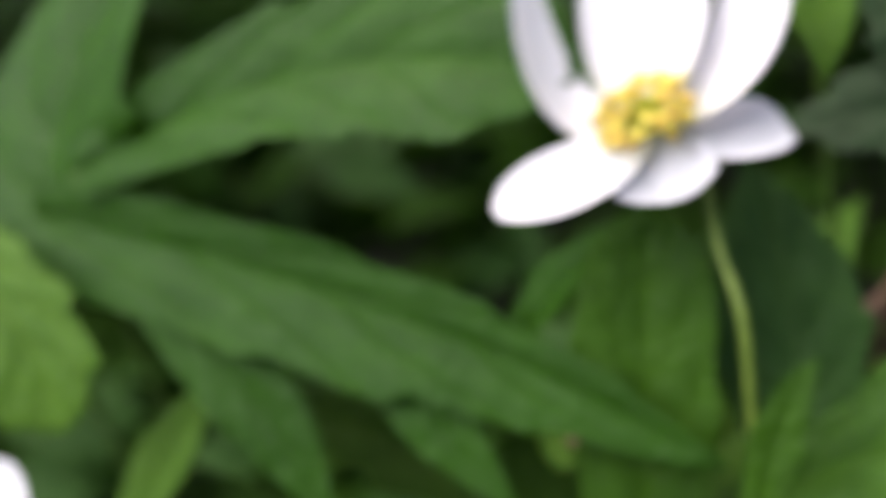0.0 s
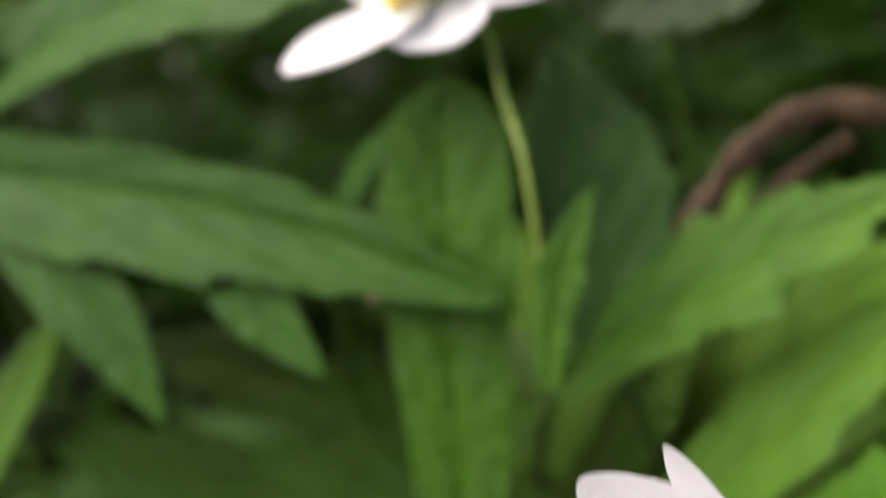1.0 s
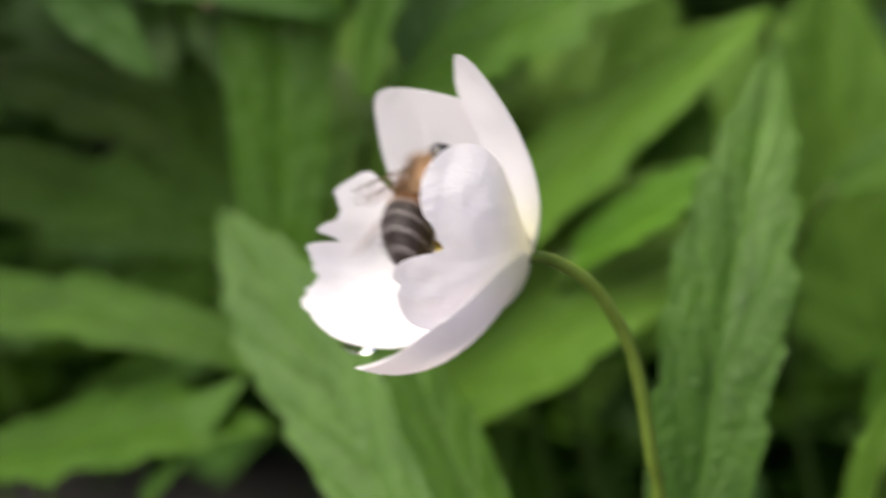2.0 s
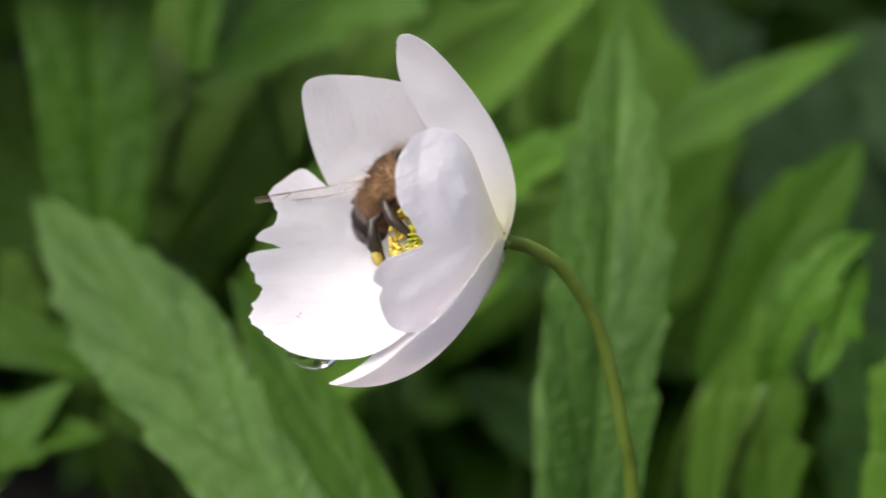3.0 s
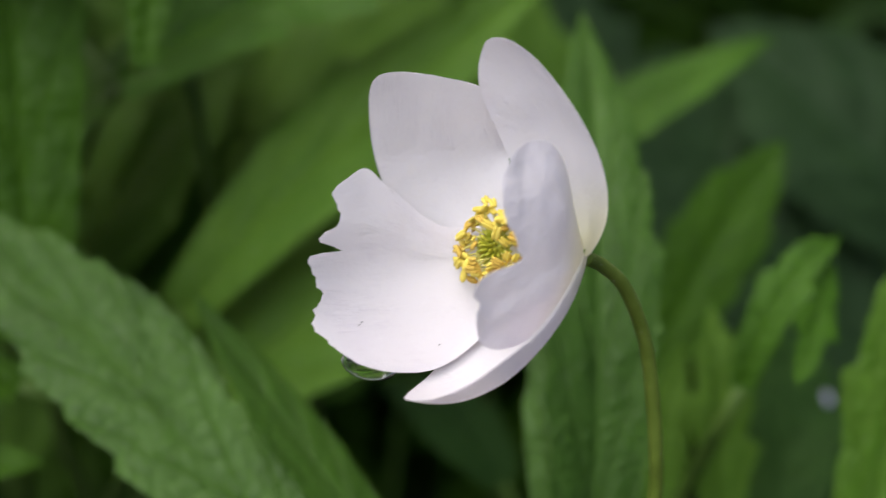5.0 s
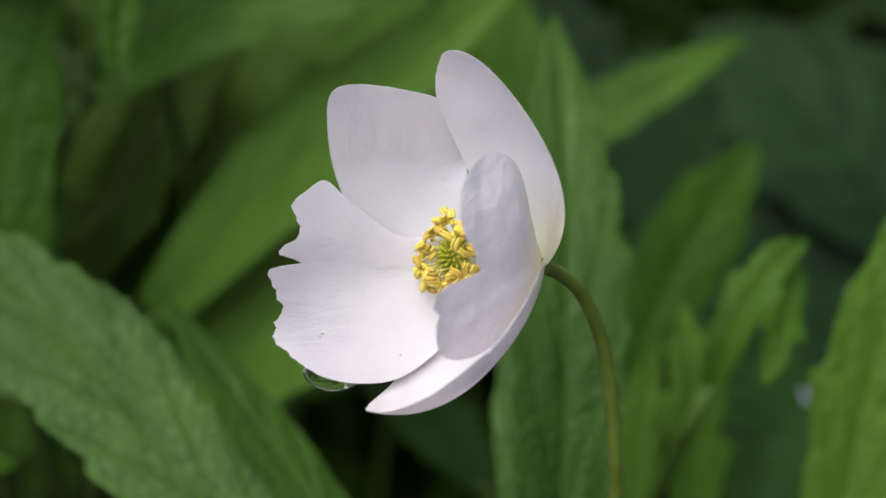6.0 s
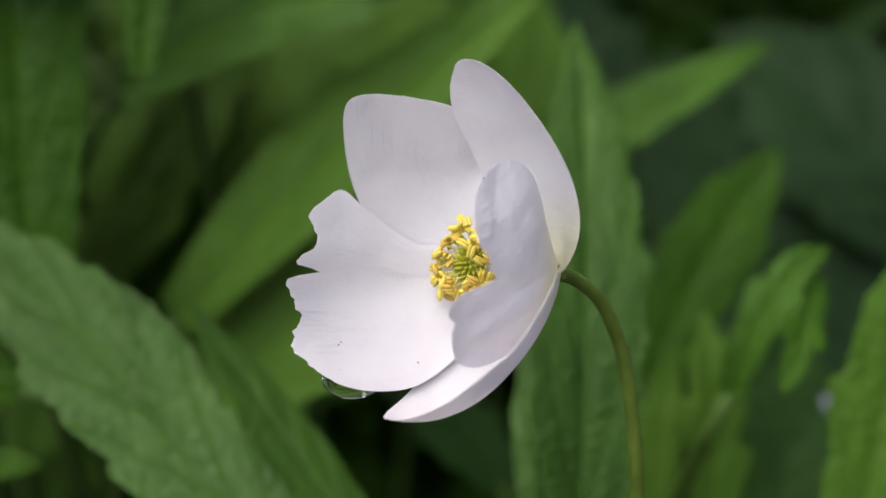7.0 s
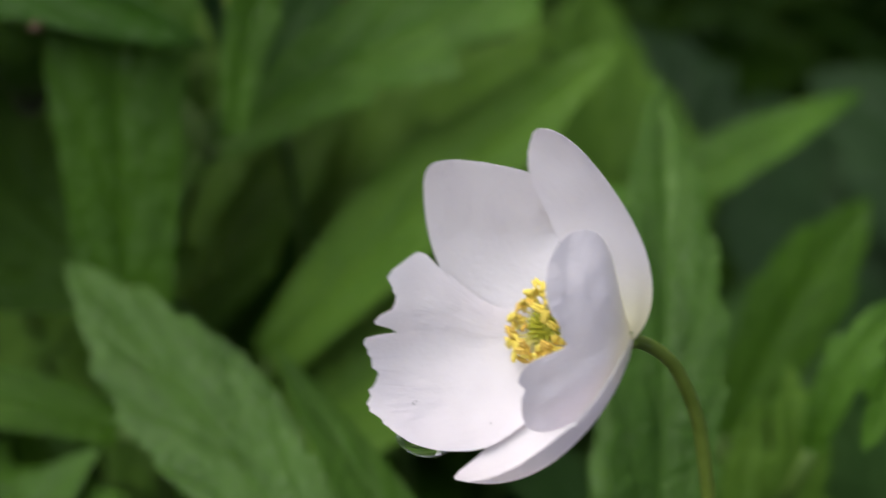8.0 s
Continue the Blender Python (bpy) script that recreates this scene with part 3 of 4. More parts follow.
leaf("light green leaf far back in the foliage", LIGHT, (-99.1, -65.6, 307.7), [
    ((-40.2, 31.5, 240.0), (-50.2, 52.2, 244.0), (-59.5, 71.0, 248.0), 14.4, (0, 0.5, -0.85), 0.08, 3, 0.25, {"wide": 0.35}),
    ((-95.4, -29.3, 272.0), (-82.4, 16.0, 275.0), (-69.5, 65.6, 280.0), 14.2, (0, 0.5, -0.85), 0.1, 3, 0.25),
])
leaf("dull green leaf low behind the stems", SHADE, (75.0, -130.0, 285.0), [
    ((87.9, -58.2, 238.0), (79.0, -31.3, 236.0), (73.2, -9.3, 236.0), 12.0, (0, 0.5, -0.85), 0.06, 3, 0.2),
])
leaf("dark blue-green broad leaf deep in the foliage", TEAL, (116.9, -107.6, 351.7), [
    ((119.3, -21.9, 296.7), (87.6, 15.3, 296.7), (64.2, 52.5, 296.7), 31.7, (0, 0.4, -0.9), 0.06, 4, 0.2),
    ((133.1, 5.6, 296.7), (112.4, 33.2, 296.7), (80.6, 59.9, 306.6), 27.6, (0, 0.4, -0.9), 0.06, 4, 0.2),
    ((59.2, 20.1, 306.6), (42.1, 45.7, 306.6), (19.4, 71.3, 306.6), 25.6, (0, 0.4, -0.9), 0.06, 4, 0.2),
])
leaf("green leaves low down, colour dulled for shade", SHADE, (15.4, -140.5, 285.7), [
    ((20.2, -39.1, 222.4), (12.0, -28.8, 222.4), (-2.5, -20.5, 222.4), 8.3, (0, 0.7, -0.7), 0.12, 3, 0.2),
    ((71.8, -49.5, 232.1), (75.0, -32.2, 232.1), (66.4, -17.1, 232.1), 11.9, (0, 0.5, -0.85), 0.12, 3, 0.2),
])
leaf("broad green leaf lobes behind others, blurred", LIGHT, (-77.5, -100.7, 285.7), [
    ((-71.8, -19.4, 233.0), (-54.5, 13.1, 233.0), (-39.0, 55.2, 237.4), 18.4, (-0.2, 0.5, -0.85), 0.08, 4, 0.15),
    ((-37.7, -17.4, 236.3), (-33.3, 13.3, 236.3), (-16.2, 58.5, 241.8), 18.6, (-0.2, 0.5, -0.85), 0.08, 4, 0.15),
    ((-94.8, -13.1, 236.3), (-82.7, 19.9, 236.3), (-74.5, 58.5, 241.8), 16.5, (-0.2, 0.5, -0.85), 0.08, 4, 0.15),
])
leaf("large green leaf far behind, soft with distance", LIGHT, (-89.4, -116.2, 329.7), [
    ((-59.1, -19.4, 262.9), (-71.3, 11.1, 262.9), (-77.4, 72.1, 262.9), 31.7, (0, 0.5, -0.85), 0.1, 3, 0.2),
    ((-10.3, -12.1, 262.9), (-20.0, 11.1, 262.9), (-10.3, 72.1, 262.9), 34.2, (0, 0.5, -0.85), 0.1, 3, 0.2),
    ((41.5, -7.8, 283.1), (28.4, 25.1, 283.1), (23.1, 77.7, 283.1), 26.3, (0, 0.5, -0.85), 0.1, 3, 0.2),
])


def blemish(leaf_thing, at, size):
    bm = bmesh.new()
    ball(bm, bed(*at) - leaf_thing.location, size, None, 6, 10)
    part("blemish", bm, DRY, leaf_thing, "small brown withered spot")


blemish(hub_leaf, (-62.7, 41.1, 165.4), (0.0011, 0.0009, 0.0008))


# ---- flowers ----
def petal(flower, spine, half, face, cup, label="", widest=0.6, foot=0.3, blunt=2.2, skew=0.0, gaps=(), curl=0.0, origin=None, cols=41, rows=44, wavy=0.03, seed=1, ragged=0.25, flare=1.0, specks=(), pinch=(), lumps=0.0, hairs=0, bend=None):
    """A petal on a four-point spine. gaps: (across, width, depth) bites out of the outer rim. cup: how far the sides rise towards the inside. pinch: (side, along, width, depth) narrows one side."""
    p = [bed(*q) for q in spine]
    o = origin
    inside = turn(*face).normalized()
    half *= 0.001
    grid, uvs = [], []
    rng = random.Random(seed)
    ph = rng.random() * 6
    for i in range(rows):
        s0 = i / (rows - 1)
        line, uvl = [], []
        for j in range(cols):
            w = math.sin(math.pi / 2 * (2 * j / (cols - 1) - 1))
            rim = widest + (1 - widest) * max(0.0, 1 - abs(w) ** blunt) ** (1 / blunt)
            for at, wide, depth in gaps:
                rim -= depth * math.exp(-((w - at) / wide) ** 2)
            rim += ragged * (0.010 * math.sin(13 * w + ph) + 0.006 * math.sin(29 * w + 2 * ph) + 0.0045 * math.sin(53 * w + 3 * ph) + 0.003 * math.sin(87 * w + ph)) * (1 - w * w)
            s = s0 * rim
            c, t = bezier(p, s), slope(p, s)
            x = t.cross(inside).normalized()
            n = x.cross(t).normalized()
            g = min(1.0, s / widest)
            h = half * (foot + (1 - foot) * (g * (2 - g)) ** flare)
            for side, at, wide, depth in pinch:
                if side * w > 0:
                    h *= 1 - depth * math.exp(-((s - at) / wide) ** 2) * min(1.0, abs(w) * 2.5)
            q = Vector((s * 3.1, w * 1.9, seed * 7.3))
            rough = lumps * half * (noise.noise(q) + 0.3 * noise.noise(q * 2.3) + 0.1 * noise.noise(q * 6.3)) * min(1.0, s * 2.5)
            if bend:
                # one upper corner leans inwards
                k = min(1.0, max(0.0, (w - bend[1]) / 0.45))
                over = max(0.0, s - bend[0])
                rough += bend[2] * half * over * over / (over + 0.05) * k * k * (3 - 2 * k)
            lift = rough + cup * h * w * w + curl * half * s ** 3 + wavy * half * math.sin(4 * w + 5 * s + ph) * s
            line.append(c + x * (h * (w + skew * s)) + n * lift - o)
            uvl.append((s, 0.5 + 0.5 * w))
        grid.append(line)
        uvs.append(uvl)
    bm = bmesh.new()
    sheet(bm, grid, uvs, 0.00016)
    ob = part("petal", bm, PETAL, flower, label)
    if hairs:
        # fine down along the outer side of one rim
        bm = bmesh.new()
        for k in range(hairs):
            i = rng.randrange(6, rows - 2)
            j, step = rng.choice(((cols - 1, -4), (cols - 2, -4), (0, 4), (1, 4)))
            root = grid[i][j].lerp(grid[i + 1][j], rng.random())
            way = (grid[i][j] - grid[i][j + step]).normalized() - inside * 0.5 + Vector((rng.gauss(0, 0.35), rng.gauss(0, 0.35), rng.gauss(0, 0.35)))
            way.normalize()
            x = way.orthogonal().normalized() * 0.000016
            bm.faces.new((bm.verts.new(root - x), bm.verts.new(root + x), bm.verts.new(root + way * (0.0002 + 0.0003 * rng.random()))))
        part("down", bm, HAIR, ob, "fine white down")
    for i, j in specks:
        bm = bmesh.new()
        ball(bm, grid[i][j] + inside * 0.00018, (0.00006, 0.00008, 0.00005), None, 6, 8)
        part("speck", bm, SPECK, ob, "tiny dark speck")
    return ob


def stamens(flower, centre, axis, count, origin, reach, spread, seed, inner=0.0, cushion=1.0):
    """Yellow anthers on thin threads round a small green cushion of pistils."""
    rng = random.Random(seed)
    meshes = []
    for k in range(6):
        bm = bmesh.new()
        bend = 0.15 + 0.08 * k
        pts = [Vector((bend * (i / 6) ** 2, 0, i / 6)) for i in range(7)]
        tube(bm, pts, [0.028] * 7, 6)
        for f in bm.faces:
            f.material_index = 1
        # two pollen sacs with a groove between them, set at an angle on the thread
        lie = Vector((math.cos(k * 1.9), math.sin(k * 1.9), 0.5)).normalized()
        side = lie.cross(Vector((0, 0, 1))).normalized()
        for d in (-1, 1):
            ball(bm, pts[-1] + side * (0.065 * d) + lie * 0.03, (0.085, 0.28, 0.1), lie, 8, 10, 0)
        me = bpy.data.meshes.new("stamen")
        bm.to_mesh(me)
        bm.free()
        me.materials.append(ANTHER_RIPE if k in (2, 5) else ANTHER)
        me.materials.append(FILAMENT)
        for p in me.polygons:
            p.use_smooth = True
        meshes.append(me)
    z = turn(*axis).normalized()
    x = z.orthogonal().normalized()
    y = z.cross(x)
    c = bed(*centre) - origin
    for k in range(count):
        r = math.sqrt(inner + (1 - inner) * (k + 0.5) / count)
        a = k * 2.39996 + rng.uniform(-0.4, 0.4)
        out = x * math.cos(a) + y * math.sin(a)
        way = (z * (1.05 - 0.5 * r) + out * (spread * r * rng.uniform(0.6, 1.6) + 0.05)).normalized()
        ob = new("stamen", meshes[rng.randrange(6)])
        ob.parent = flower
        size = 0.001 * reach * (0.75 + 0.5 * rng.random())
        q = way.to_track_quat("Z", "Y").to_matrix().to_4x4() @ Matrix.Rotation(rng.random() * 6.28, 4, "Z")
        ob.matrix_local = Matrix.Translation(c + out * (0.0011 * cushion * (0.4 + r))) @ q @ Matrix.Scale(size, 4)
    bm = bmesh.new()
    for k in range(60):
        r = math.sqrt((k + 0.5) / 60)
        a = k * 2.39996
        out = x * math.cos(a) + y * math.sin(a)
        way = (z * (1.2 - r) + out * r).normalized()
        ball(bm, c + (z * (0.0009 * (1 - r * r)) + out * (0.0013 * r) + way * 0.0004) * cushion, tuple(h * cushion for h in (0.00016, 0.0005, 0.00016)), way, 5, 6)
    ball(bm, c, tuple(h * cushion for h in (0.0014, 0.0009, 0.0014)), z, 8, 12)
    part("pistil", bm, PISTIL, flower, "yellow-green cushion of pistils")


def flower_stalk(flower, points, origin, radius, label="slender green flower stalk"):
    p = [bed(*q) - origin for q in points]
    # smooth curve through the points
    out = []
    for i in range(len(p) - 1):
        a, b = p[i], p[i + 1]
        ta = (p[i + 1] - p[max(i - 1, 0)]) * 0.5
        tb = (p[min(i + 2, len(p) - 1)] - p[i]) * 0.5
        for k in range(8):
            t = k / 8
            out.append(a * (2 * t ** 3 - 3 * t * t + 1) + ta * (t ** 3 - 2 * t * t + t) + b * (-2 * t ** 3 + 3 * t * t) + tb * (t ** 3 - t * t))
    out.append(p[-1])
    bm = bmesh.new()
    n = len(out)
    tube(bm, out, [radius * (1.0 + 0.25 * i / n + (0.35 if i == 0 else 0)) for i in range(n)], 12)
    ob = part("stalk", bm, STALK, flower, label)
    rng = random.Random(9)
    bm = bmesh.new()
    for k in range(260):
        i = rng.randrange(0, min(n - 1, 52))
        a = (out[i + 1] - out[i]).normalized()
        way = a.orthogonal().normalized()
        way.rotate(Matrix.Rotation(rng.random() * math.tau, 3, a))
        root = out[i].lerp(out[i + 1], rng.random()) + way * radius
        way = (way + a * rng.gauss(-0.1, 0.4)).normalized()
        x = way.cross(a).normalized() * 0.000008
        bm.faces.new((bm.verts.new(root - x), bm.verts.new(root + x), bm.verts.new(root + way * (0.0001 + 0.0002 * rng.random()))))
    part("down", bm, HAIR, ob, "fine white down")


PIVOT = (12.0, -40.0, 110.0)


def main_flower():
    o = bed(*PIVOT)
    f = thing("anemone_flower", o, "white cup-shaped anemone flower with yellow stamens, nibbled petal rim", "flower")
    J = (12.6, 1.6, 107.7)
    petal(f, (J, (4.8, 2.1, 116.0), (-2.1, 6.8, 118.4), (-1.4, 16.9, 110.9)), 5.29, (-0.01, -0.15, -0.96), 0.14, "rounded white petal", widest=0.88, foot=0.35, blunt=6.0, skew=0.00, pinch=((1, 0.60, 0.33, -0.33),), flare=1.00, origin=o, seed=1, wavy=0.02, ragged=0.05, lumps=0.015)
    petal(f, (J, (13.6, 7.4, 110.3), (7.0, 17.0, 107.5), (2.7, 18.9, 107.9)), 5.20, (-0.65, -0.50, -0.53), 0.24, "", widest=0.45, foot=0.31, blunt=2.1, skew=0.05, flare=0.61, origin=o, seed=2, wavy=0.02, ragged=0.2, lumps=0.015)
    petal(f, (J, (5.0, -0.5, 115.7), (-2.9, -1.6, 114.0), (-11.2, -1.7, 108.2)), 9.19, (-0.22, 0.24, -0.93), 0.21, "white petal with a torn, nibbled rim", widest=0.68, foot=0.12, blunt=2.8, skew=-0.01, gaps=((0.288, 0.032, 0.110), (0.549, 0.177, 0.097), (-0.072, 0.193, 0.053),), pinch=((1, 0.48, 0.21, 0.44), (1, 0.78, 0.06, -0.12), (-1, 0.74, 0.39, 0.03),), flare=2.00, origin=o, seed=3, wavy=0.04, ragged=1.0, lumps=0.025, bend=(0.48, 0.12, 0.3), cols=101, rows=70, specks=((57, 36), (58, 35), (41, 22)))
    petal(f, (J, (11.8, -3.3, 107.3), (6.7, -12.6, 106.2), (-1.7, -10.9, 102.9)), 5.99, (-0.45, 0.87, -0.12), 0.53, "", widest=0.56, foot=0.34, blunt=1.9, skew=0.14, flare=1.01, origin=o, seed=4, wavy=0.02, ragged=0.2, lumps=0.015, hairs=420)
    petal(f, (J, (10.8, 0.5, 104.1), (5.8, 0.4, 99.5), (2.5, -0.2, 98.2)), 7.17, (-0.16, 0.20, 0.93), 0.19, "white petal seen from its shaded back", widest=0.61, foot=0.10, blunt=2.4, skew=-0.03, gaps=((-0.169, 0.216, 0.226), (-0.508, 0.380, 0.163), (-0.06, 0.09, 0.13), (0.40, 0.06, 0.07)), pinch=((-1, 0.37, 0.45, -0.46), (-1, 0.91, 0.12, 0.26),), flare=0.49, origin=o, seed=5, wavy=0.03, ragged=0.5, lumps=0.075, cols=71, rows=56)
    stamens(f, (5.3, 2.2, 110.2), (-0.74, 0.1, -0.66), 110, o, 2.1, 1.05, 3, 0.12)
    flower_stalk(f, (J, (14.8, 1.1, 111.0), (17.6, -0.8, 113.9), (20.3, -5.0, 117.3), (21.8, -9.3, 119.5), (23.5, -17.2, 122.4), (24.5, -25.0, 126.2), (26, -60, 138), (26, -150, 150), (25, -256, 175)), o, 0.00062)
    bm = bmesh.new()
    ball(bm, bed(*(-5.2, -8.75, 110.3)) - o, (0.0026, 0.0015, 0.0014), turn(0.1, 1, 0), 14, 20)
    part("water_drop", bm, WATER, f, "clear water drop hanging under the petal")
    return f


def second_flower():
    o = bed(-40, 0, 180)
    f = thing("anemone_flower", o, "wide open white anemone flower with a yellow centre", "flower")
    C = (-52.3, 90.2, 164.8)
    k = 0.001
    for n, (m1, m2, tip, half, face, cup, wide, blunt) in enumerate((
        ((-57.1, 82.8, 161.6), (-63.9, 79.7, 156.1), (-71.5, 75.6, 152.2), 7.0, (0.1, 0.7, -0.7), 0.15, 0.6, 2.0),
        ((-51.0, 85.4, 164.7), (-49.0, 80.4, 161.3), (-47.8, 78.0, 159.5), 8.2, (-0.1, 0.9, -0.45), 0.2, 0.6, 2.2),
        ((-45.8, 89.0, 167.8), (-39.2, 88.3, 168.4), (-33.1, 90.2, 171.5), 6.9, (-0.15, 0.62, -0.78), 0.15, 0.66, 2.8),
        ((-41.1, 92.1, 171.4), (-35.7, 104.5, 175.8), (-39.2, 119.3, 175.8), 9.6, (-0.6, 0.2, -0.75), 0.3, 0.6, 2.2),
        ((-55.8, 99.9, 175.8), (-58.1, 112.4, 179.1), (-58.6, 125.2, 179.1), 10.6, (0, -0.1, -1), 0.2, 0.6, 2.4),
        ((-62.7, 87.5, 167.0), (-71.8, 91.7, 164.8), (-73.7, 115.7, 164.8), 4.7, (0.8, 0.1, -0.55), 0.3, 0.55, 2.2),
    )):
        petal(f, (C, m1, m2, tip), half, face, cup, widest=wide, blunt=blunt, origin=o, seed=20 + n)
    stamens(f, C, (-0.15, 0.65, -0.75), 90, o, 4.2, 0.9, 8, 0.1, 2.2)
    flower_stalk(f, ((-52.3, 90.2, 164.8), (-45.9, 83.5, 170.2), (-42.1, 71.7, 169.0), (-37.9, 62.1, 166.5), (-36.6, 50.3, 168.5), (-36.3, 34.4, 174.0), (-39.0, 29.5, 184.0)), o, 0.00062)
    return f


anemone = main_flower()
second = second_flower()
third = copy_thing(second, Matrix.Translation(second.location + turn(-93.5, -92, -43) * 0.001))
tagged(third, "white anemone flower half hidden at the edge of the leaves")


def small_flower():
    """A tiny pale blue flower far back between the leaves."""
    o = bed(*(80.7, -24.6, 236.3))
    ob = thing("small_flower", o, "tiny pale blue five-petalled flower deep in the leaves", "flower")
    face = turn(-0.2, 0.5, -0.85).normalized()
    x = face.orthogonal().normalized()
    y = face.cross(x)
    for k in range(5):
        a = k * math.tau / 5
        out = x * math.cos(a) + y * math.sin(a)
        bm = bmesh.new()
        ball(bm, out * 0.0028, (0.0018, 0.0024, 0.0004), None, 8, 12)
        r = Matrix((face.cross(out), out, face)).transposed()
        for v in bm.verts:
            v.co = out * 0.0028 + r @ (v.co - out * 0.0028)
        part("petal", bm, LILAC, ob)
    bm = bmesh.new()
    ball(bm, face * 0.0004, (0.0007, 0.0007, 0.0007))
    part("centre", bm, ANTHER, ob)
    bm = bmesh.new()
    foot = Vector((0.004, 0.03, -o.z))
    tube(bm, [bezier((Vector((0, 0, 0)), face * -0.012, foot * 0.5, foot), k / 8) for k in range(9)], [0.0006] * 9, 6)
    part("stalk", bm, STALK, ob)


small_flower()


# ---- the brown dry stem ----
def dry_stem():
    pts = [(-34.2, 45.2, 219.8), (-28.1, 55.4, 219.8), (-20.4, 67.3, 219.8), (-12.5, 74.8, 222.0), (-3.0, 78.6, 225.3), (9.0, 75.9, 228.6), (22.1, 65.3, 230.8)]
    o = bed(*pts[0])
    ob = thing("dry_stem", o, "curled brown withered leaf stem among the leaves", "withered stem")
    p = [bed(*q) - o for q in pts]
    bm = bmesh.new()
    out, rad = [], []
    for i in range(len(p) - 1):
        for k in range(6):
            out.append(p[i].lerp(p[i + 1], k / 6))
            rad.append(0.0029 + 0.0006 * math.sin(i * 6 + k))
    tube(bm, out, rad, 8)
    part("stem", bm, DRY, ob)
    side = Vector((0.0035, 0.002, -0.003))
    bm = bmesh.new()
    twig = [q + side * math.sin(math.pi * i / len(out)) * 2.2 for i, q in enumerate(out[:22])]
    tube(bm, twig, [0.0015 + 0.0004 * math.sin(i) for i in range(22)], 8)
    part("side_shoot", bm, DRY, ob)


dry_stem()


# ---- the bee ----
def bee_material(name, bands):
    m, nt, b = nodes_of(name)
    c = nt.nodes.new("ShaderNodeTexCoord")
    s = nt.nodes.new("ShaderNodeSeparateXYZ")
    nt.links.new(c.outputs["Object"], s.inputs[0])
    n = noise_node(nt, 1200, 3)
    if bands:
        k = math_node(nt, "FRACT", math_node(nt, "ADD", math_node(nt, "MULTIPLY", s.outputs[1], 760.0), math_node(nt, "MULTIPLY", n, 0.12)))
        pale = math_node(nt, "MULTIPLY", ramp(nt, k, 0.45, 0.7), math_node(nt, "SUBTRACT", 1.0, ramp(nt, k, 0.86, 0.98)))
        amber = ramp(nt, s.outputs[1], -0.0036, -0.0022)
        base = mix(nt, amber, (0.022, 0.014, 0.012), (0.14, 0.06, 0.02))
        base = mix(nt, math_node(nt, "MULTIPLY", math_node(nt, "MULTIPLY", pale, ramp(nt, noise_node(nt, 3400, 2), 0.25, 0.6)), 0.30), base, (0.32, 0.28, 0.28))
        b.inputs["Roughness"].default_value = 0.5
        b.inputs["Specular IOR Level"].default_value = 0.3
    else:
        base = mix(nt, ramp(nt, n, 0.35, 0.7), (0.30, 0.17, 0.085), (0.56, 0.38, 0.22))
        r2 = math_node(nt, "ADD", math_node(nt, "POWER", s.outputs[0], 2.0), math_node(nt, "POWER", s.outputs[1], 2.0))
        disc = math_node(nt, "MULTIPLY", math_node(nt, "SUBTRACT", 1.0, ramp(nt, r2, 2.8e-6, 6.0e-6)), ramp(nt, s.outputs[2], 0.0002, 0.0010))
        base = mix(nt, math_node(nt, "MULTIPLY", disc, 0.92), base, (0.05, 0.026, 0.015))
        b.inputs["Roughness"].default_value = 0.8
    nt.links.new(base, b.inputs["Base Color"])
    bump(nt, b, n, 0.5, 0.0001)
    return m


BEE_BANDS = bee_material("bee_bands", True)
BEE_FUR = bee_material("bee_fur", False)
BEE_DARK = plain("bee_dark", (0.012, 0.009, 0.008), (0.04, 0.026, 0.018), 900, 0.35)
BEE_EYE = plain("bee_eye", (0.008, 0.007, 0.008), (0.02, 0.016, 0.018), 2000, 0.18)
POLLEN = plain("pollen", (0.38, 0.27, 0.05), (0.55, 0.42, 0.10), 2500, 0.9, 0.0001)


def wing_material():
    m, nt, b = nodes_of("bee_wing")
    s, w, a = uv_parts(nt)
    c = nt.nodes.new("ShaderNodeTexCoord")
    vor = nt.nodes.new("ShaderNodeTexVoronoi")
    vor.feature = "DISTANCE_TO_EDGE"
    mp = nt.nodes.new("ShaderNodeMapping")
    mp.inputs["Scale"].default_value = (3.4, 3.3, 1.0)
    nt.links.new(c.outputs["UV"], mp.inputs[0])
    nt.links.new(mp.outputs[0], vor.inputs["Vector"])
    vor.inputs["Scale"].default_value = 1.0
    line = math_node(nt, "SUBTRACT", 1.0, ramp(nt, vor.outputs[0], 0.004, 0.014))
    line = math_node(nt, "MULTIPLY", line, math_node(nt, "SUBTRACT", 1.0, ramp(nt, s, 0.82, 0.95)))
    lead = ramp(nt, w, 0.92, 0.96)
    line = math_node(nt, "MAXIMUM", line, lead)
    b.inputs["Roughness"].default_value = 0.25
    nt.links.new(mix(nt, line, (0.80, 0.67, 0.58), (0.12, 0.05, 0.025)), b.inputs["Base Color"])
    nt.links.new(math_node(nt, "ADD", math_node(nt, "MULTIPLY", math_node(nt, "SUBTRACT", 1.0, s), 0.09), math_node(nt, "ADD", 0.05, math_node(nt, "MULTIPLY", line, 0.82))), b.inputs["Alpha"])
    return m


WING = wing_material()


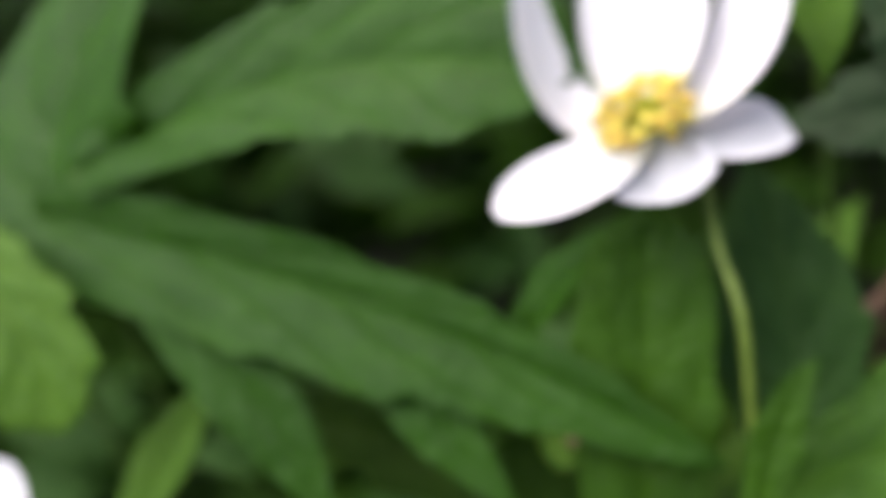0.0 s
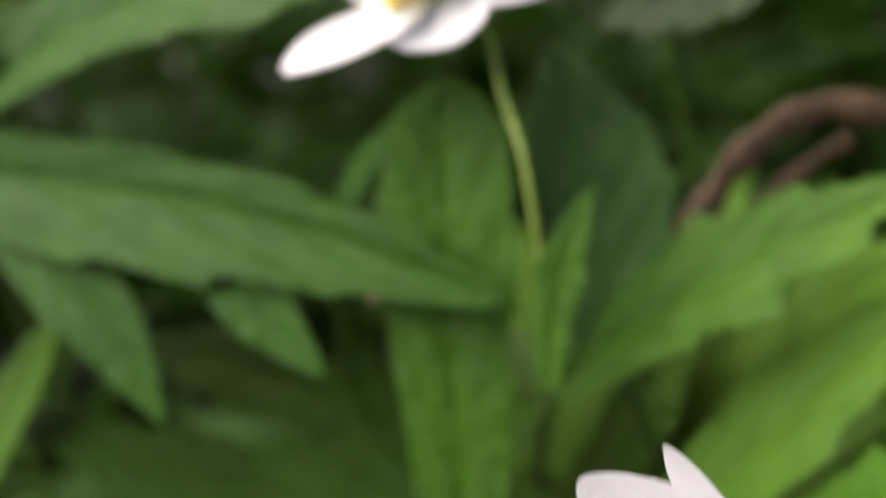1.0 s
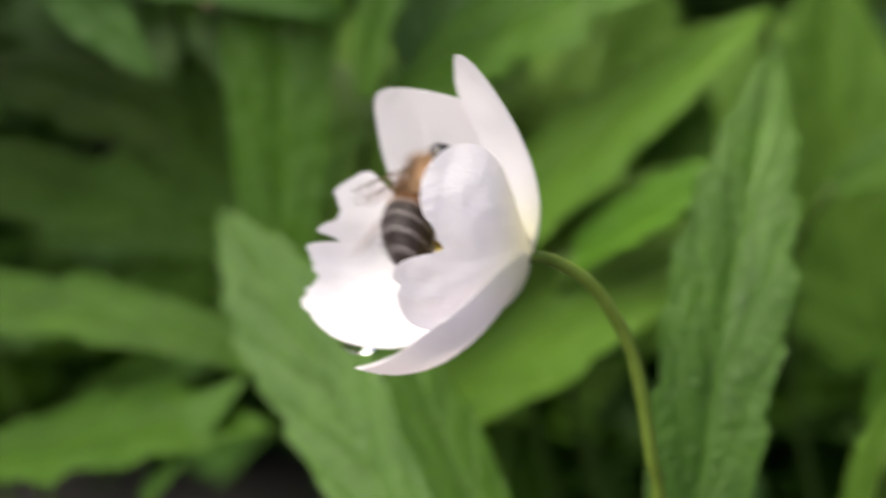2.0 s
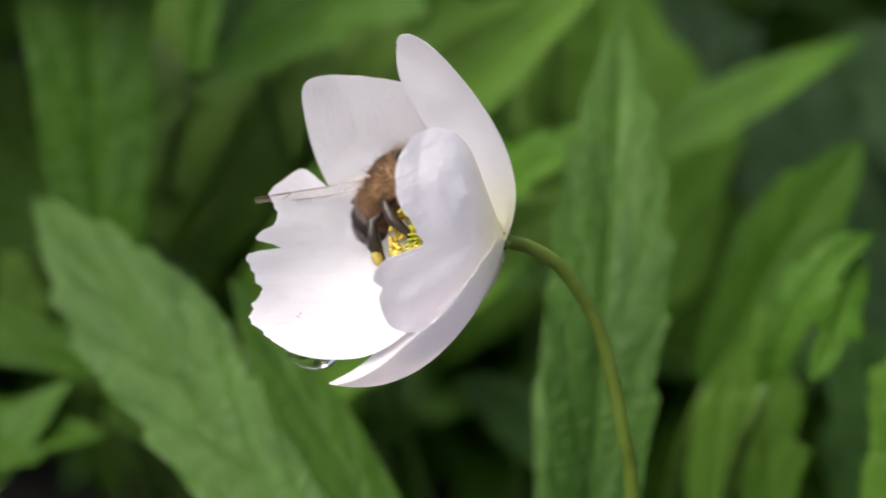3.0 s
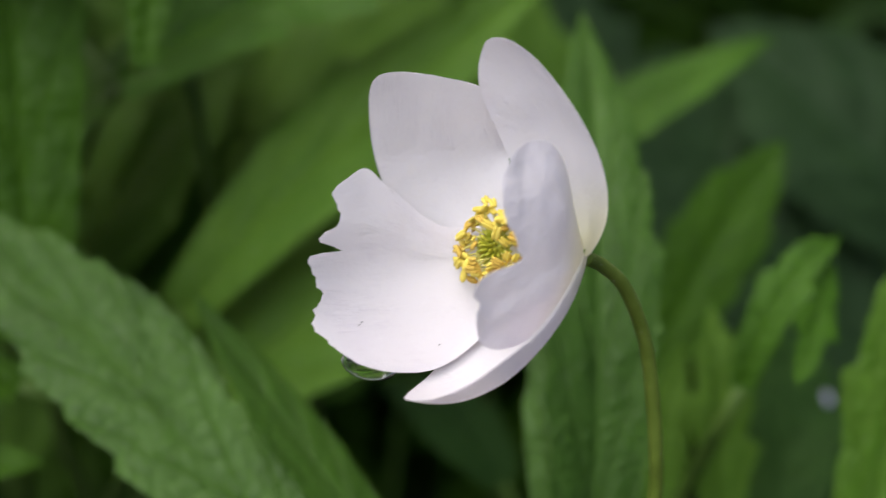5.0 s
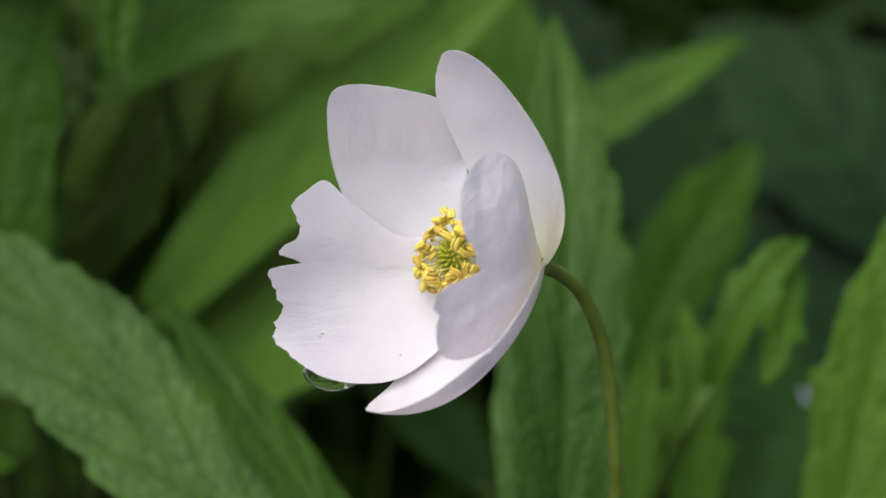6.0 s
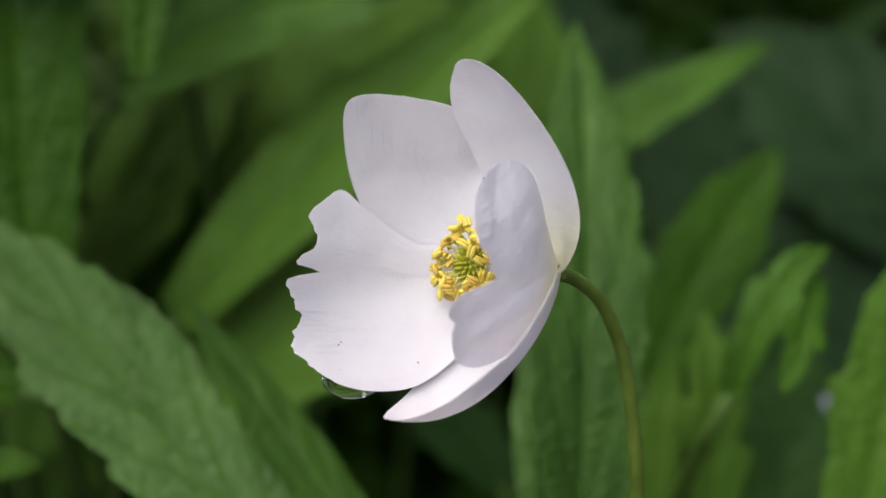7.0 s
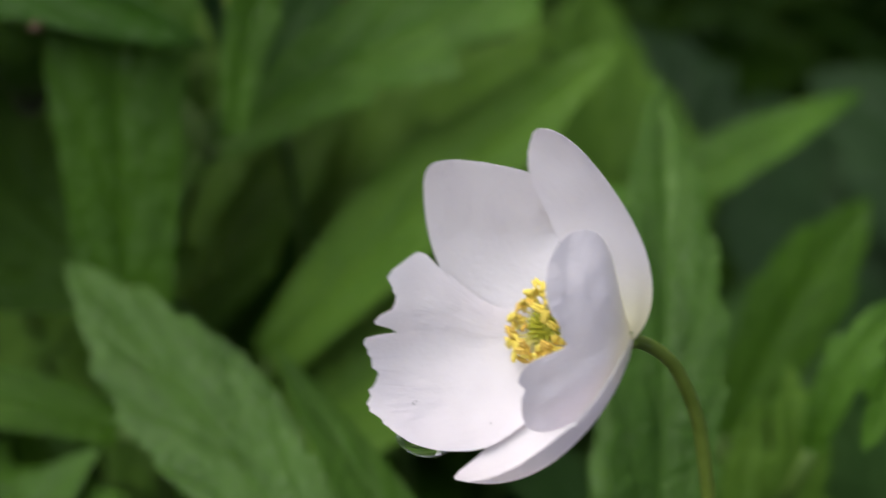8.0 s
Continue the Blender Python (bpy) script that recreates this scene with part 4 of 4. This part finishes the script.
def fuzz(bm, centre, size, count, length, rng, mat):
    """Short hairs standing out of an ellipsoid."""
    for _ in range(count):
        d = Vector((rng.gauss(0, 1), rng.gauss(0, 1), rng.gauss(0, 1))).normalized()
        p = centre + Vector((d.x * size[0], d.y * size[1], d.z * size[2]))
        n = Vector((d.x / size[0], d.y / size[1], d.z / size[2])).normalized()
        n = (n + Vector((rng.gauss(0, 0.35), rng.gauss(0, 0.35) - 0.25, rng.gauss(0, 0.35)))).normalized()
        x = n.orthogonal().normalized() * 0.000022
        bare = 0.25 if d.z > 0.72 else 1.0
        q = p + n * length * bare * (0.5 + rng.random())
        f = bm.faces.new((bm.verts.new(p - x - n * 0.0001), bm.verts.new(p + x - n * 0.0001), bm.verts.new(q)))
        f.material_index = mat


def honeybee():
    """A worker bee, head towards +y, back towards +z, its thorax at the origin."""
    rng = random.Random(4)
    bee = thing("honeybee", (0, 0, 0), "brown furry honeybee with striped abdomen and clear wings", "bee")
    bm = bmesh.new()
    ball(bm, Vector((0, 0, 0)), (0.0025, 0.0025, 0.0022), None, 14, 20)
    fuzz(bm, Vector((0, 0, 0)), (0.0025, 0.0025, 0.0022), 6500, 0.0010, rng, 0)
    part("thorax", bm, BEE_FUR, bee, "fuzzy brown thorax")
    # abdomen as overlapping rings
    bm = bmesh.new()
    rings = []
    n, m = 44, 24
    for i in range(n + 1):
        s = i / n
        y = -0.0017 - 0.0066 * s
        r = 0.0027 * (max(0.0, math.sin(math.pi * min(1.0, 0.16 + 0.84 * s)))) ** 0.62 * (1 - 0.12 * s) + 0.00002
        step = (s * 6) % 1
        r *= 1 + 0.035 * step
        z = -0.0002 - 0.0022 * s * s
        rings.append([bm.verts.new((r * 1.02 * math.cos(k * math.tau / m), y, z + r * 0.92 * math.sin(k * math.tau / m))) for k in range(m)])
    for p, q in zip(rings, rings[1:]):
        for k in range(m):
            bm.faces.new((p[k], p[(k + 1) % m], q[(k + 1) % m], q[k]))
    bm.faces.new(rings[0][::-1])
    bm.faces.new(rings[-1])
    fuzz(bm, Vector((0, -0.0042, -0.0004)), (0.0022, 0.003, 0.002), 500, 0.0004, rng, 0)
    part("abdomen", bm, BEE_BANDS, bee, "dark abdomen with pale bands")
    bm = bmesh.new()
    ball(bm, Vector((0, 0.0031, -0.0006)), (0.0018, 0.0011, 0.0015), None, 12, 16)
    fuzz(bm, Vector((0, 0.0031, -0.0006)), (0.0018, 0.0011, 0.0015), 220, 0.0003, rng, 1)
    head = part("head", bm, [BEE_DARK, BEE_FUR], bee)
    for side in (-1, 1):
        bm = bmesh.new()
        ball(bm, Vector((side * 0.00145, 0.0032, -0.0004)), (0.00075, 0.00095, 0.00135), None, 10, 12)
        part("eye", bm, BEE_EYE, head, "glossy black eye")
        bm = bmesh.new()
        pts = [Vector(q) for q in ((side * 0.0004, 0.0040, -0.0004), (side * 0.0008, 0.0044, 0.0001), (side * 0.0010, 0.0047, 0.0001), (side * 0.0014, 0.0052, -0.0012), (side * 0.0016, 0.0053, -0.0024))]
        tube(bm, pts, [0.0001] * 5, 6)
        part("antenna", bm, BEE_DARK, head)
        for n, (y, reach, back) in enumerate(((0.0012, 0.0030, 0.0026), (0.0, 0.0036, -0.0006), (-0.0012, 0.0036, -0.0036))):
            bm = bmesh.new()
            pts = [Vector(q) for q in ((side * 0.0012, y, -0.0012), (side * (0.0012 + reach * 0.5), y + back * 0.3, -0.0010), (side * reach, y + back * 0.6, -0.0024), (side * (reach - 0.0004), y + back, -0.0042), (side * (reach - 0.0006), y + back * 1.25, -0.0054))]
            tube(bm, pts, [0.0003, 0.00042, 0.0004 + 0.0001 * n, 0.00028, 0.00014], 8)
            fuzz(bm, pts[2], (0.0004, 0.0006, 0.001), 60, 0.0004, rng, 0)
            leg = part("leg", bm, BEE_DARK, bee)
            if n == 2:
                bm = bmesh.new()
                ball(bm, pts[2] * 0.55 + pts[3] * 0.45 + Vector((side * 0.0003, 0, 0)), (0.00042, 0.0008, 0.0005), pts[3] - pts[2], 8, 10)
                part("pollen_basket", bm, POLLEN, leg, "yellow pollen load")
    wings = []
    for side in (-1, 1):
        for name, length, wide, off in (("forewing", 0.0093, 0.0031, 0.0), ("hindwing", 0.0062, 0.0023, -0.0012)):
            bm = bmesh.new()
            rows, uvs = [], []
            for i in range(18):
                s = i / 17
                h0 = -wide * 0.5 * (0.16 + 1.5 * math.sin(math.pi * min(1, s ** 1.25 * 0.97 + 0.02)) ** 0.75)
                front = 0.12 * wide * math.sin(math.pi * s)
                line, uvl = [], []
                for j in range(9):
                    w = j / 8
                    y = h0 * (1 - w) + front * w
                    line.append(Vector((side * length * s, y, 0.00025 * math.sin(3 * s + 4 * w))))
                    uvl.append((s, w))
                rows.append(line)
                uvs.append(uvl)
            sheet(bm, rows, uvs, 0.00003)
            w = part(name, bm, WING, bee, "clear veined wing")
            w.location = (side * 0.0024, 0.0005 + off, 0.0014)
            wings.append((w, side, off))
    return bee, wings


bee, wings = honeybee()
bee.scale = (1.18, 1.18, 1.18)


# ---- movement ----
SWAY = [
    (0, -2.48, 1.37, -0.14, 0.1, -0.5),
    (1, -2.48, 1.37, -0.14, 0.1, -0.5),
    (1.2, -2.03, 0.72, -0.29, 1.6, -0.0),
    (1.5, -3.90, 0.98, -1.09, 0.0, -4.1),
    (1.7, -4.11, 0.26, -1.17, -0.3, -4.7),
    (1.8, -2.55, 0.04, -0.91, 1.7, -3.3),
    (2, -2.36, 0.75, 0.10, 1.1, -2.7),
    (2.2, -1.40, 2.00, 1.42, 0.5, -0.8),
    (3.3, 2.58, -0.24, -1.92, -0.8, 0.6),
    (3.5, 0.03, 0.06, -1.56, -1.7, 0.2),
    (4, 1.11, -0.62, -0.19, -2.6, 0.8),
    (4.2, 0.02, 0.52, 0.38, -3.4, 0.4),
    (4.3, 1.29, 1.39, 0.41, 0.8, -0.6),
    (4.5, -1.10, 1.29, 0.66, -1.7, -2.8),
    (5, -1.04, 0.85, 0.26, -0.5, -3.0),
    (5.2, 0.32, 0.62, 0.03, 1.7, -2.4),
    (6.5, -0.67, 0.68, 0.45, 0.8, -2.1),
    (7, 0.09, 0.64, -0.15, 0.7, -1.5),
    (7.5, -0.09, 0.68, -0.51, 1.5, -1.3),
    (8, -0.20, 0.66, -1.52, 0.5, -2.3),
]
BEE = [
    (0, (-4.5, 17.1, 109.9), (0.6, 0.7, 0.3), (-0.55, 0.3, -0.78), 0.25),
    (1, (-3.5, 10.0, 109.9), (0.6, 0.7, 0.3), (-0.55, 0.3, -0.78), 0.25),
    (1.2, (-5.2, 6.8, 109.9), (0.8, 0.5, 0.3), (-0.4, 0.5, -0.78), 0.25),
    (1.5, (-2.7, 7.5, 109.9), (0.6, 0.72, 0.3), (-0.6, 0.3, -0.74), 0.2),
    (1.8, (-2.9, 7.4, 112.1), (0.2, 0.85, 0.45), (-0.9, 0.3, -0.3), 0.25),
    (2, (-0.9, 8.4, 112.1), (0.15, 0.8, 0.55), (-0.9, 0.3, -0.3), 0.25),
    (2.2, (-1.6, 9.6, 112.1), (0.15, 0.8, 0.55), (-0.9, 0.3, -0.3), 0.3),
    (3.3, (4.8, 5.9, 109.9), (0.4, 0.1, -0.85), (-0.5, 0.7, -0.45), 0.35),
    (3.5, (2.2, 4.4, 107.2), (0.44, -0.38, -0.81), (-0.48, 0.43, -0.75), 0.25),
    (3.7, (3.2, 3.1, 108.3), (0.5, -0.55, -0.6), (-0.4, 0.45, -0.8), 0.25),
    (4, (4.3, 1.3, 106.0), (0.60, -0.66, -0.38), (-0.3, 0.25, -0.90), 0.15),
    (4.1, (3.4, 3.1, 106.1), (0.7, -0.4, -0.5), (-0.3, 0.35, -0.88), 0.35),
    (4.17, (0.4, 9.3, 108.5), (0.58, 0.44, -0.62), (-0.60, 0.70, -0.30), 0.1),
    (4.22, (0.3, 9.6, 108.3), (0.58, 0.45, -0.60), (-0.60, 0.70, -0.30), 0.3),
    (4.3, (-4.3, 15.5, 103.3), (0.85, 0.5, -0.1), (-0.45, 0.85, -0.3), 0.9),
    (4.4, (-9.9, 41.8, 101.1), (0.6, 0.7, 0.2), (-0.5, 0.7, -0.4), 1.0),
    (4.5, (-11.2, 36.3, 87.9), (0.6, 0.3, -0.2), (-0.2, 0.8, -0.5), 1.0),
    (4.6, (-8.8, 28.7, 79.1), (0.6, 0.1, 0.2), (-0.2, 0.8, -0.5), 1.0),
    (4.7, (-6.9, 19.4, 74.7), (0.9, 0.2, 0.2), (-0.2, 0.8, -0.5), 1.0),
    (4.8, (-3.7, 33.0, 79.1), (0.8, 0.5, 0.2), (-0.2, 0.8, -0.5), 1.0),
    (5, (-9.8, 109.6, 175.8), (-0.3, 0.5, 0.8), (0, 0.8, -0.5), 1.0),
    (8, (-98.7, 483.5, 329.7), (-0.3, 0.5, 0.8), (0, 0.8, -0.5), 1.0),
]

# by how many degrees the wings stand higher than at rest
RAISED = {3.3: 28.0, 3.5: 28.0, 3.7: 14.0}


def axes(fwd, up):
    y = turn(*fwd).normalized()
    z = turn(*up)
    z = (z - y * z.dot(y)).normalized()
    x = y.cross(z)
    return Matrix((x, y, z)).transposed()


def motions():
    rows = []
    for t, u, v, d, yaw, roll in SWAY:
        r = Matrix.Rotation(radians(yaw), 3, V) @ Matrix.Rotation(radians(-roll), 3, DEEP_AXIS)
        rows.append((t, Matrix.Translation(bed(PIVOT[0] + u, PIVOT[1] + v, PIVOT[2] + d)) @ r.to_4x4()))
    walk(anemone, rows)
    rows = []
    for t, p, fwd, up, spread in BEE:
        rows.append((t, Matrix.Translation(bed(*p)) @ axes(fwd, up).to_4x4()))
    walk(bee, rows)
    for w, side, off in wings:
        rows = []
        place = Matrix.Translation(w.location)
        beat = [(t, s, RAISED.get(t, 0.0)) for t, p, f, u, s in BEE if t < 4.23]
        beat += [(4.2 + k / 30, 0.95, 43.0 * (-1) ** k) for k in range(2, 17)]
        beat += [(5.0, 0.9, 10.0), (8.0, 0.9, 10.0)]
        for t, s, flap in beat:
            sweep = 72 - 52 * s + (6 if off else 0)
            rows.append((t, place @ pose(0, 0, 0, 0, -side * (14 + flap), side * -sweep)))
        walk(w, rows)


motions()
